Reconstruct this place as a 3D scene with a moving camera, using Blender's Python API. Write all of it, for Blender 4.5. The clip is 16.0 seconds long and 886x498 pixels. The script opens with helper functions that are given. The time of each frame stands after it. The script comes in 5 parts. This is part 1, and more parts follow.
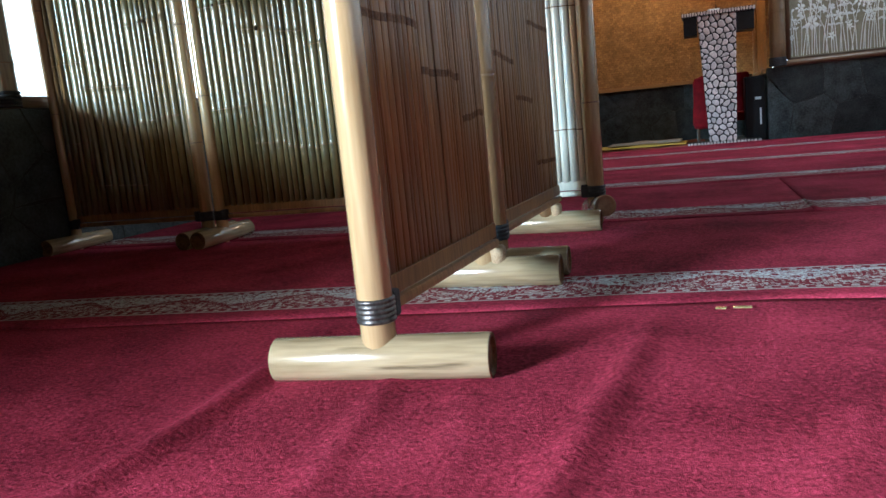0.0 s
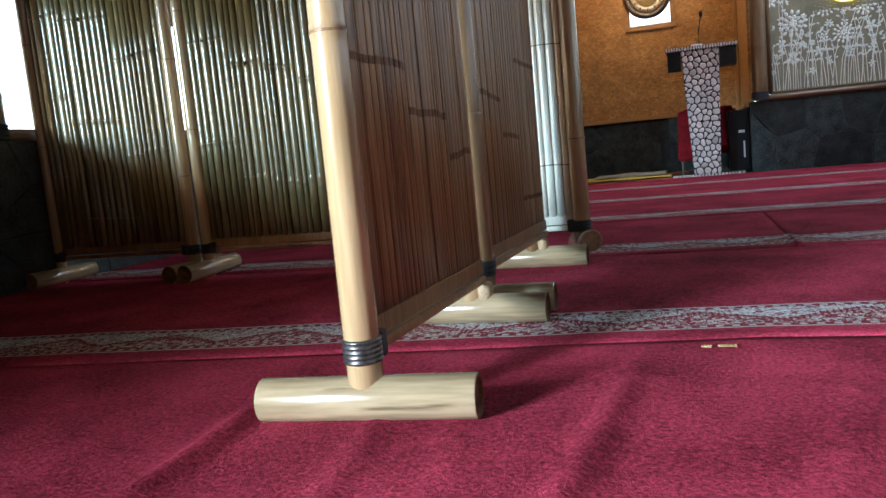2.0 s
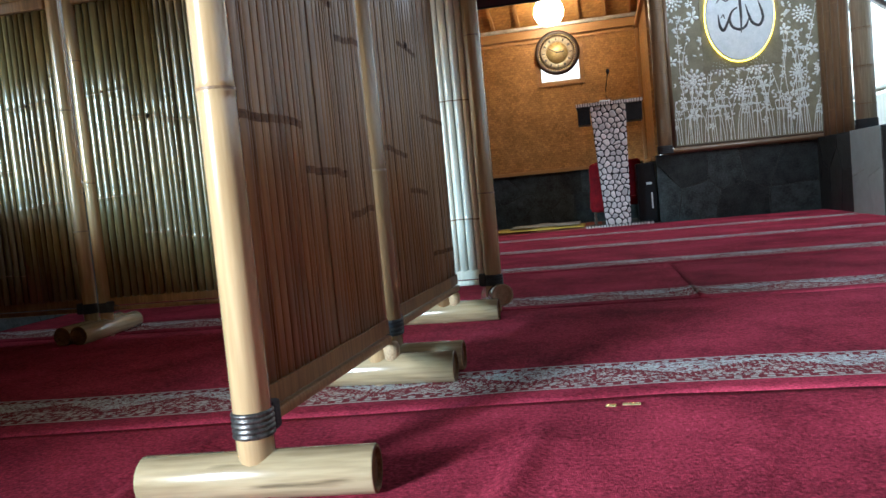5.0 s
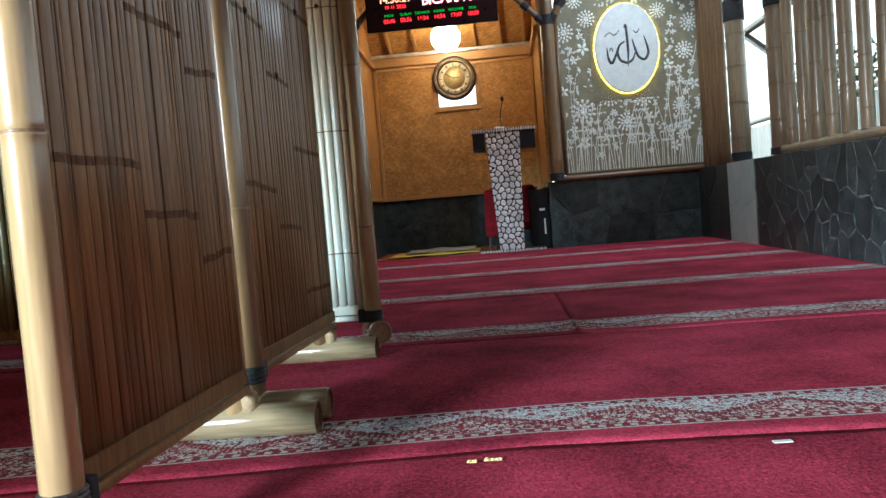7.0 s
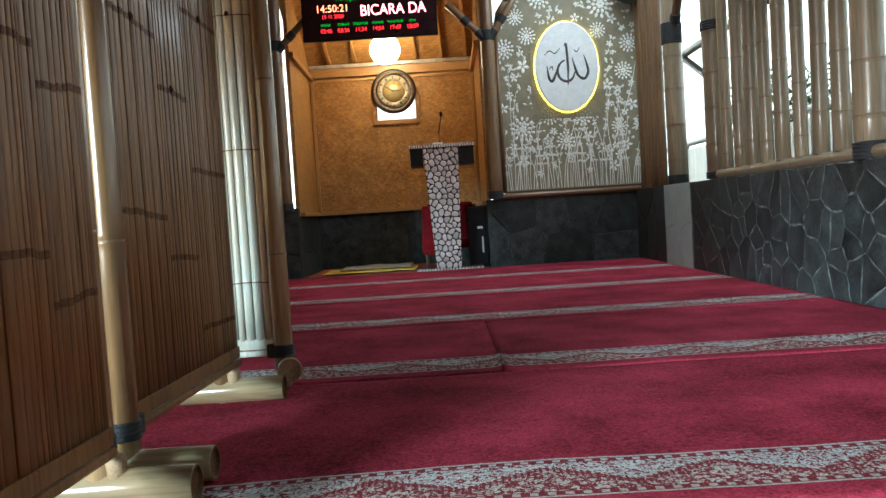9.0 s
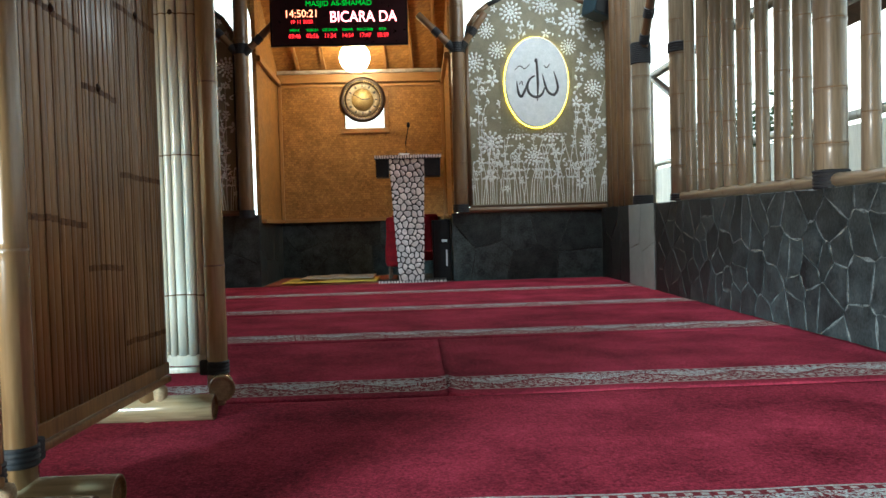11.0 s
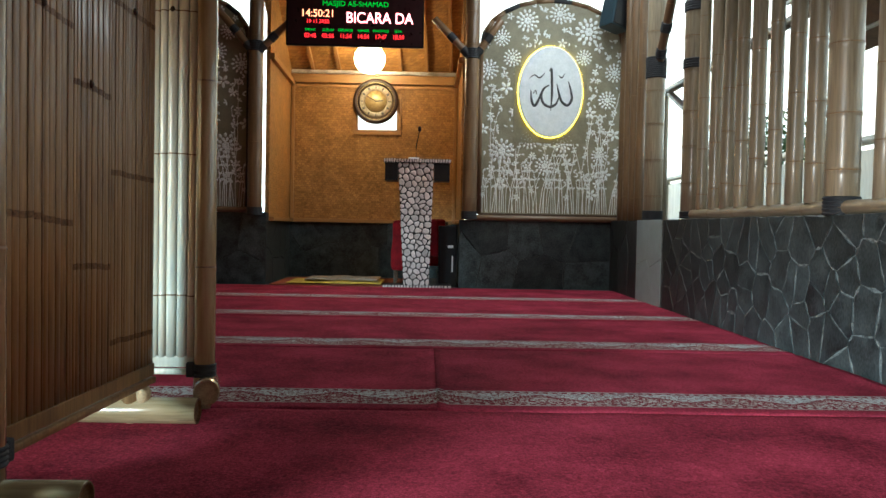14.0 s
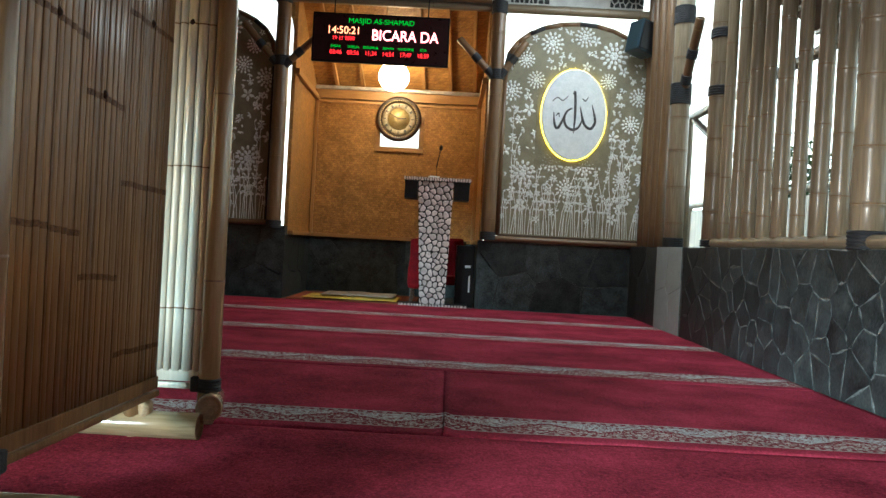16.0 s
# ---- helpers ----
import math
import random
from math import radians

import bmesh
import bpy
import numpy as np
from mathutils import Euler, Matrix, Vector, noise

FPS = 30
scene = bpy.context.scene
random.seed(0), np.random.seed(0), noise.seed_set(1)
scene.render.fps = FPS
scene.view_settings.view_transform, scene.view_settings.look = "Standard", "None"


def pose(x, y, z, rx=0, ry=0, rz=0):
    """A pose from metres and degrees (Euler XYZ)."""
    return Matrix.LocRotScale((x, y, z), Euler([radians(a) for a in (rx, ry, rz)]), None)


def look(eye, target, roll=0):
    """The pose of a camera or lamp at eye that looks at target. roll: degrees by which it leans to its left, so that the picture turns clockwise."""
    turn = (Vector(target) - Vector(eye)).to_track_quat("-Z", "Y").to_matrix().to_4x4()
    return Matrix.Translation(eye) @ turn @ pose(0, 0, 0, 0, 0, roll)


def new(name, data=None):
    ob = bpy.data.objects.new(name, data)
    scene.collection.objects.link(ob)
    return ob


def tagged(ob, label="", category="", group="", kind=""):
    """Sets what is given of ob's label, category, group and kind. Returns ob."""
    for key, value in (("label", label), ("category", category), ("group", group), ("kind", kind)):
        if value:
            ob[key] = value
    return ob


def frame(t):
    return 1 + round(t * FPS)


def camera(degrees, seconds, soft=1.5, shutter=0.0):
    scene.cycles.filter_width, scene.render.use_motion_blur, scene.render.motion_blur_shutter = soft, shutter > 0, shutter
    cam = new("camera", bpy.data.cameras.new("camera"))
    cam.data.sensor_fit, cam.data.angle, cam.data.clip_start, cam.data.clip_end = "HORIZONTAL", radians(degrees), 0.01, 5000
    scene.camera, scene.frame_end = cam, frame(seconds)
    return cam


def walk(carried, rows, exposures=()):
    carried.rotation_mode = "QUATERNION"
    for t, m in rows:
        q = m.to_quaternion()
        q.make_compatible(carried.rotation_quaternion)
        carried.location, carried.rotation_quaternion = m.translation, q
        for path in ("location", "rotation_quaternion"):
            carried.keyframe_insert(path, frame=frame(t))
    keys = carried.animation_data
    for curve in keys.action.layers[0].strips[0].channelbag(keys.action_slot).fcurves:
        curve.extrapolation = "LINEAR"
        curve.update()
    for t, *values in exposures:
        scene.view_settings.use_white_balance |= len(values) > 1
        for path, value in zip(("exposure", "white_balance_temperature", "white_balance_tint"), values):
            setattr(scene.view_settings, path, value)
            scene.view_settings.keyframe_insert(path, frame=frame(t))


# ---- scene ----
cam = camera(60.5, 16.0)
PATH = [
    (0, (0.297, 0.093, 0.829), (-0.348, 1.96, 0.513), -5.6),
    (0.5, (0.297, 0.09, 0.835), (-0.338, 1.964, 0.542), -5.7),
    (1, (0.304, 0.085, 0.848), (-0.328, 1.963, 0.576), -5.9),
    (1.5, (0.298, 0.09, 0.858), (-0.326, 1.972, 0.6), -5.6),
    (2, (0.306, 0.088, 0.867), (-0.305, 1.977, 0.624), -5.4),
    (2.5, (0.318, 0.088, 0.871), (-0.283, 1.982, 0.646), -5.5),
    (3, (0.325, 0.092, 0.872), (-0.255, 1.995, 0.663), -5.4),
    (5.3, (0.388, 0.196, 0.911), (0.023, 2.158, 0.782), -5.2),
    (5.5, (0.41, 0.202, 0.926), (0.073, 2.17, 0.8), -5.0),
    (6, (0.459, 0.25, 0.946), (0.195, 2.23, 0.838), -4.9),
    (6.5, (0.494, 0.293, 0.965), (0.292, 2.28, 0.859), -4.8),
    (7, (0.533, 0.357, 0.992), (0.381, 2.348, 0.884), -4.7),
    (7.5, (0.569, 0.443, 1.016), (0.457, 2.436, 0.897), -4.3),
    (8, (0.61, 0.56, 1.049), (0.534, 2.555, 0.926), -4.1),
    (8.5, (0.652, 0.665, 1.074), (0.613, 2.662, 0.965), -3.8),
    (9, (0.69, 0.744, 1.094), (0.686, 2.742, 1.004), -3.6),
    (9.5, (0.721, 0.815, 1.105), (0.737, 2.813, 1.025), -3.4),
    (11.8, (0.886, 0.977, 1.13), (0.973, 2.974, 1.066), -1.1),
    (12, (0.886, 0.983, 1.122), (0.975, 2.98, 1.056), -1.2),
    (12.5, (0.902, 0.981, 1.154), (0.991, 2.978, 1.093), -1.0),
    (13, (0.917, 0.988, 1.156), (0.997, 2.986, 1.093), -0.3),
    (13.5, (0.94, 1.015, 1.169), (1.006, 3.013, 1.109), 0.2),
    (14, (0.954, 1.021, 1.182), (0.998, 3.02, 1.124), 1.1),
    (14.5, (0.964, 1.042, 1.18), (1.0, 3.041, 1.113), 1.8),
    (15, (0.993, 1.058, 1.187), (1.009, 3.057, 1.114), 2.6),
    (15.5, (1.006, 1.078, 1.191), (1.006, 3.078, 1.147), 2.8),
    (16, (1.009, 1.093, 1.206), (0.998, 3.093, 1.194), 3.1),
]
walk(cam, [(t, look(eye, target, roll)) for t, eye, target, roll in PATH], [(0, 1.75, 5400, 7), (5.5, 1.76, 5400, 4), (8, 1.69, 5750, 1), (16, 1.68, 6000, 0)])

# ---- world, sun, lamps ----
world = bpy.data.worlds.new("sky")
scene.world = world
world.use_nodes = True
wn = world.node_tree.nodes
sky = wn.new("ShaderNodeTexSky")
sky.sky_type, sky.sun_disc = "NISHITA", False
sky.sun_elevation, sky.sun_rotation = radians(9), radians(-147)
sky.air_density, sky.dust_density, sky.ozone_density = 1.0, 3.5, 1.0
wn["Background"].inputs["Strength"].default_value = 0.075
world.node_tree.links.new(sky.outputs["Color"], wn["Background"].inputs["Color"])

sun = new("sun", bpy.data.lights.new("sun", "SUN"))
sun.data.energy, sun.data.angle, sun.data.color = 1.5, radians(9), (0.62, 0.88, 1.0)
sun.matrix_world = look((-5.4, -8.3, 1.57), (0, 0, 0))
# unseen fill lamp added inside the hall, low from the southwest behind the walk
southwest_fill = new("added_southwest_fill", bpy.data.lights.new("added_southwest_fill", "AREA"))
southwest_fill.data.shape, southwest_fill.data.size, southwest_fill.data.size_y = "RECTANGLE", 1.3, 1.8
southwest_fill.data.energy, southwest_fill.data.color, southwest_fill.data.spread = 50, (0.97, 0.98, 1.0), radians(48)
southwest_fill.matrix_world = look((-4.5, -4.5, 2.6), (2.4, 3.8, 0.0))
# fill lamp added under the roof to brighten the east side of the front
front_fill = new("added_front_fill", bpy.data.lights.new("added_front_fill", "AREA"))
front_fill.data.shape, front_fill.data.size, front_fill.data.size_y = "RECTANGLE", 5.0, 1.6
front_fill.data.energy, front_fill.data.color = 78, (0.93, 0.97, 1.0)
front_fill.matrix_world = Matrix.Translation((3.7, 12.4, 6.4)) @ pose(0, 0, 0, 0, 14, 0) @ pose(0, 0, 0, 0, 0, 90)

# ---- materials ----


def surface(name, dark, light, scale=4.0, stretch=(1, 1, 1), rough=0.5, bump=0.15, fine=60.0, spots=0.0, vary=0.12, metal=0.0, coat=0.0, sheen=0.0, shine=0.5):
    """Two-scale noise between two colours, with fine relief, roughness change and a small change from object to object."""
    m = bpy.data.materials.new(name)
    m.use_nodes = True
    nt = m.node_tree
    n, l = nt.nodes, nt.links
    b = n["Principled BSDF"]
    co, mp = n.new("ShaderNodeTexCoord"), n.new("ShaderNodeMapping")
    mp.inputs["Scale"].default_value = stretch
    info = n.new("ShaderNodeObjectInfo")
    add = n.new("ShaderNodeVectorMath")
    add.operation = "MULTIPLY_ADD"
    add.inputs[1].default_value = (7.3, 5.1, 9.7)
    l.new(info.outputs["Random"], add.inputs[0])
    l.new(co.outputs["Object"], add.inputs[2])
    l.new(add.outputs[0], mp.inputs["Vector"])
    big, small = n.new("ShaderNodeTexNoise"), n.new("ShaderNodeTexNoise")
    big.inputs["Scale"].default_value, big.inputs["Detail"].default_value = scale, 6
    small.inputs["Scale"].default_value, small.inputs["Detail"].default_value = fine, 4
    for t in (big, small):
        l.new(mp.outputs["Vector"], t.inputs["Vector"])
    mix = n.new("ShaderNodeMath")
    mix.operation = "MULTIPLY_ADD"
    mix.inputs[1].default_value = 0.45
    l.new(small.outputs["Fac"], mix.inputs[0])
    half = n.new("ShaderNodeMath")
    half.operation = "MULTIPLY"
    half.inputs[1].default_value = 0.55
    l.new(big.outputs["Fac"], half.inputs[0])
    l.new(half.outputs[0], mix.inputs[2])
    ramp = n.new("ShaderNodeValToRGB")
    ramp.color_ramp.elements[0].position, ramp.color_ramp.elements[1].position = 0.34, 0.66
    ramp.color_ramp.elements[0].color, ramp.color_ramp.elements[1].color = (*dark, 1), (*light, 1)
    l.new(mix.outputs[0], ramp.inputs["Fac"])
    hsv = n.new("ShaderNodeHueSaturation")
    val = n.new("ShaderNodeMapRange")
    val.inputs["To Min"].default_value, val.inputs["To Max"].default_value = 1 - vary, 1 + vary
    l.new(info.outputs["Random"], val.inputs["Value"])
    l.new(val.outputs["Result"], hsv.inputs["Value"])
    l.new(ramp.outputs["Color"], hsv.inputs["Color"])
    out = hsv.outputs["Color"]
    if spots:
        sp = n.new("ShaderNodeTexNoise")
        sp.inputs["Scale"].default_value, sp.inputs["Detail"].default_value = 22, 3
        l.new(mp.outputs["Vector"], sp.inputs["Vector"])
        th = n.new("ShaderNodeMapRange")
        th.inputs["From Min"].default_value, th.inputs["From Max"].default_value = 0.64, 0.74
        th.inputs["To Max"].default_value = spots
        l.new(sp.outputs["Fac"], th.inputs["Value"])
        dk = n.new("ShaderNodeMix")
        dk.data_type = "RGBA"
        dk.inputs["B"].default_value = (dark[0] * 0.25, dark[1] * 0.22, dark[2] * 0.2, 1)
        l.new(th.outputs["Result"], dk.inputs["Factor"])
        l.new(out, dk.inputs["A"])
        out = dk.outputs["Result"]
    l.new(out, b.inputs["Base Color"])
    rr = n.new("ShaderNodeMapRange")
    rr.inputs["To Min"].default_value, rr.inputs["To Max"].default_value = max(0.04, rough - 0.1), min(1, rough + 0.12)
    l.new(big.outputs["Fac"], rr.inputs["Value"])
    l.new(rr.outputs["Result"], b.inputs["Roughness"])
    b.inputs["Metallic"].default_value = metal
    b.inputs["Coat Weight"].default_value, b.inputs["Coat Roughness"].default_value = coat, 0.18
    b.inputs["Sheen Weight"].default_value = sheen
    b.inputs["Specular IOR Level"].default_value = shine
    bp = n.new("ShaderNodeBump")
    bp.inputs["Strength"].default_value, bp.inputs["Distance"].default_value = bump, 0.01
    l.new(mix.outputs[0], bp.inputs["Height"])
    l.new(bp.outputs["Normal"], b.inputs["Normal"])
    return m


def glow(name, colour, strength):
    m = bpy.data.materials.new(name)
    m.use_nodes = True
    b = m.node_tree.nodes["Principled BSDF"]
    b.inputs["Base Color"].default_value = (*colour, 1)
    b.inputs["Emission Color"].default_value, b.inputs["Emission Strength"].default_value = (*colour, 1), strength
    return m


UP, ALONG = (1, 1, 0.07), (0.07, 1, 1)
bamboo = surface("bamboo_varnished", (0.31, 0.195, 0.09), (0.50, 0.35, 0.18), 5, UP, 0.2, 0.06, 45, 0.15, 0.1, coat=1.0)
# darker copy of the varnished bamboo, for posts standing in shade
bamboo_shaded = surface("bamboo_varnished_shaded", (0.17, 0.095, 0.04), (0.31, 0.19, 0.09), 5, UP, 0.25, 0.06, 45, 0.2, 0.1, coat=0.6)
bamboo_foot = surface("bamboo_foot", (0.25, 0.185, 0.10), (0.47, 0.37, 0.22), 6, (1, 1, 0.09), 0.2, 0.08, 50, 0.7, 0.06, coat=1.0)
bamboo_slat = surface("bamboo_split", (0.125, 0.057, 0.018), (0.325, 0.172, 0.06), 4, UP, 0.40, 0.10, 60, 0.25, 0.08, coat=0.12, shine=0.3)
bamboo_pale = surface("bamboo_pale", (0.50, 0.46, 0.37), (0.74, 0.71, 0.61), 6, UP, 0.3, 0.1, 60, 0.15, 0.13, coat=0.3)
bamboo_olive = surface("bamboo_olive", (0.10, 0.07, 0.027), (0.21, 0.165, 0.072), 6, UP, 0.27, 0.1, 60, 0.15, 0.13, coat=0.5)
bamboo_pole = surface("bamboo_weathered", (0.145, 0.108, 0.066), (0.31, 0.245, 0.16), 5, UP, 0.36, 0.08, 45, 0.3, 0.16, coat=0.25)
bamboo_dark = surface("bamboo_smoked", (0.10, 0.055, 0.025), (0.22, 0.125, 0.06), 5, UP, 0.36, 0.08, 45, 0.3, 0.16, coat=0.2)
bamboo_node = surface("bamboo_node", (0.13, 0.072, 0.032), (0.28, 0.17, 0.08), 20, (1, 1, 1), 0.45, 0.3, 80)
bamboo_scar = surface("bamboo_scar", (0.065, 0.028, 0.010), (0.20, 0.10, 0.038), 20, (1, 1, 1), 0.6, 0.3, 80, shine=0.15)
bamboo_cut = surface("bamboo_cut_end", (0.30, 0.20, 0.11), (0.52, 0.38, 0.22), 30, (1, 1, 1), 0.7, 0.2, 120)
# near-black: shade of bores and gaps put into the colour; also branch scars
shade_and_scar = surface("bamboo_shade_and_scar", (0.03, 0.018, 0.01), (0.07, 0.04, 0.02), 20, (1, 1, 1), 0.9, 0.2, 80)
rope = surface("black_palm_rope", (0.008, 0.009, 0.011), (0.03, 0.032, 0.036), 30, (1, 1, 8), 0.65, 0.6, 90)
wire = surface("dull_wire", (0.05, 0.045, 0.04), (0.16, 0.15, 0.14), 30, (1, 1, 1), 0.35, 0.2, 90, metal=0.8)
grout = surface("pale_mortar", (0.008, 0.01, 0.01), (0.30, 0.33, 0.325), 9, (1, 1, 1), 0.85, 0.4, 50, 0.85)
grout_dark = surface("dark_mortar", (0.012, 0.015, 0.015), (0.05, 0.056, 0.054), 6, (1, 1, 1), 0.8, 0.4, 60)
basalt = surface("dark_andesite", (0.009, 0.013, 0.014), (0.062, 0.075, 0.076), 5, (1, 1, 1), 0.42, 1.0, 34, 0.0, 0.35, shine=0.28)
slate = surface("polished_grey_slate", (0.34, 0.47, 0.49), (0.46, 0.60, 0.62), 5, (1, 1, 1), 0.4, 0.1, 60, 0.3, 0.08)
pebble = surface("sliced_pebble", (0.42, 0.34, 0.32), (0.72, 0.62, 0.59), 8, (1, 1, 1), 0.5, 0.2, 70, 0.0, 0.2)
black_resin = surface("black_resin", (0.004, 0.0035, 0.004), (0.014, 0.011, 0.011), 10, (1, 1, 1), 0.45, 0.2, 60, shine=0.25)
panel_green = surface("olive_plaster", (0.16, 0.14, 0.09), (0.28, 0.255, 0.17), 5, (1, 1, 1), 0.6, 0.3, 50)
shell = surface("carved_cream_relief", (0.78, 0.80, 0.77), (0.90, 0.92, 0.90), 12, (1, 1, 1), 0.35, 0.25, 80)
oval_stone = surface("hammered_white_board", (0.68, 0.72, 0.72), (0.84, 0.87, 0.87), 9, (1, 1, 1), 0.5, 0.6, 26)
ink = surface("dark_lettering", (0.03, 0.03, 0.03), (0.09, 0.085, 0.08), 12, (1, 1, 1), 0.4, 0.1, 60)
red_velvet = surface("red_velvet", (0.10, 0.004, 0.007), (0.21, 0.008, 0.012), 8, (1, 1, 1), 0.8, 0.3, 120, shine=0.1)
dark_wood = surface("dark_stained_wood", (0.035, 0.016, 0.008), (0.10, 0.048, 0.022), 6, ALONG, 0.35, 0.1, 60)
rim_wood = surface("dark_carved_rim", (0.016, 0.007, 0.004), (0.055, 0.025, 0.012), 14, (1, 1, 1), 0.35, 0.4, 60)
timber = surface("honey_timber", (0.30, 0.15, 0.05), (0.48, 0.27, 0.10), 5, ALONG, 0.4, 0.12, 50, 0.1)
gypsum = surface("white_gypsum", (0.50, 0.50, 0.48), (0.70, 0.70, 0.67), 6, (1, 1, 1), 0.8, 0.2, 60)
brass = surface("aged_brass_dial", (0.34, 0.25, 0.09), (0.60, 0.48, 0.22), 12, (1, 1, 1), 0.35, 0.1, 90, metal=0.4)
ivory = surface("ivory_dial", (0.20, 0.16, 0.09), (0.52, 0.46, 0.33), 12, (1, 1, 1), 0.4, 0.1, 90)
led_face = surface("maroon_display_face", (0.012, 0.003, 0.004), (0.03, 0.006, 0.008), 12, (1, 1, 1), 0.3, 0.05, 90)
black_plastic = surface("black_plastic", (0.004, 0.004, 0.005), (0.010, 0.010, 0.011), 12, (1, 1, 1), 0.4, 0.05, 90, shine=0.25)
teal_plastic = surface("blue_black_plastic", (0.008, 0.02, 0.03), (0.02, 0.045, 0.06), 12, (1, 1, 1), 0.35, 0.05, 90)
foil = surface("silver_foil", (0.45, 0.43, 0.40), (0.72, 0.70, 0.66), 6, (1, 1, 1), 0.35, 0.5, 25, metal=0.5)
earth = surface("packed_earth", (0.16, 0.13, 0.10), (0.30, 0.26, 0.20), 0.6, (1, 1, 1), 0.95, 0.4, 12)
leaf_mat = surface("leaf_green", (0.03, 0.06, 0.015), (0.08, 0.14, 0.04), 8, (1, 1, 1), 0.5, 0.2, 40)
bark = surface("bark", (0.08, 0.05, 0.03), (0.2, 0.14, 0.09), 8, UP, 0.9, 0.6, 40)
yellow_cloth = surface("yellow_cloth", (0.46, 0.30, 0.03), (0.68, 0.50, 0.10), 8, (1, 1, 1), 0.8, 0.4, 110)
brown_cloth = surface("brown_red_cloth", (0.20, 0.04, 0.02), (0.34, 0.09, 0.04), 8, (1, 1, 1), 0.85, 0.4, 110)
grey_cloth = surface("grey_patterned_cloth", (0.18, 0.16, 0.13), (0.52, 0.47, 0.40), 16, (1, 1, 1), 0.85, 0.4, 60)
paper = surface("white_paper", (0.62, 0.62, 0.6), (0.8, 0.8, 0.78), 8, (1, 1, 1), 0.7, 0.1, 60)
gold_foil = surface("gold_sticker", (0.55, 0.42, 0.16), (0.85, 0.74, 0.42), 30, (1, 1, 1), 0.2, 0.2, 90, metal=0.7)
led_red, led_white, led_green = glow("led_red", (1.0, 0.02, 0.03), 1.0), glow("led_rose", (1.0, 0.24, 0.27), 3.2), glow("led_green", (0.03, 0.7, 0.05), 0.22)
led_amber = glow("led_amber", (1.0, 0.3, 0.15), 1.2)
ring_glow = glow("yellow_strip", (1.0, 0.74, 0.06), 4.5)
lamp_glow = glow("lamp_globe", (1.0, 0.74, 0.44), 11)


def weave():
    """Woven bamboo matting: flat strips over and under, in warm brown."""
    m = surface("woven_bamboo", (0.30, 0.145, 0.04), (0.55, 0.30, 0.095), 3, (1, 1, 1), 0.42, 0.1, 30, 0.25, 0.02, coat=0.2)
    n, l = m.node_tree.nodes, m.node_tree.links
    b = n["Principled BSDF"]
    co = n.new("ShaderNodeTexCoord")
    mp = n.new("ShaderNodeMapping")
    mp.inputs["Rotation"].default_value = (radians(90), 0, 0)
    sep, com = n.new("ShaderNodeSeparateXYZ"), n.new("ShaderNodeCombineXYZ")
    l.new(co.outputs["Object"], sep.inputs[0])
    xy = n.new("ShaderNodeMath")
    l.new(sep.outputs["X"], xy.inputs[0])
    l.new(sep.outputs["Y"], xy.inputs[1])
    l.new(xy.outputs[0], com.inputs["X"])
    l.new(sep.outputs["Z"], com.inputs["Y"])
    br = n.new("ShaderNodeTexBrick")
    br.offset = 0.5
    br.inputs["Scale"].default_value = 1.0
    br.inputs["Brick Width"].default_value, br.inputs["Row Height"].default_value = 0.075, 0.05
    br.inputs["Mortar Size"].default_value, br.inputs["Mortar Smooth"].default_value = 0.004, 0.5
    br.inputs["Color1"].default_value, br.inputs["Color2"].default_value = (0.70, 0.68, 0.64, 1), (1.2, 1.18, 1.12, 1)
    br.inputs["Mortar"].default_value = (0.55, 0.50, 0.42, 1)
    l.new(com.outputs[0], br.inputs["Vector"])
    old = b.inputs["Base Color"].links[0].from_socket
    mul = n.new("ShaderNodeMix")
    mul.data_type, mul.blend_type = "RGBA", "MULTIPLY"
    mul.inputs["Factor"].default_value = 0.8
    l.new(old, mul.inputs["A"])
    l.new(br.outputs["Color"], mul.inputs["B"])
    l.new(mul.outputs["Result"], b.inputs["Base Color"])
    bp = n.new("ShaderNodeBump")
    bp.inputs["Strength"].default_value, bp.inputs["Distance"].default_value = 0.5, 0.01
    l.new(br.outputs["Fac"], bp.inputs["Height"])
    bp.invert = True
    l.new(bp.outputs["Normal"], b.inputs["Normal"])
    return m


woven = weave()


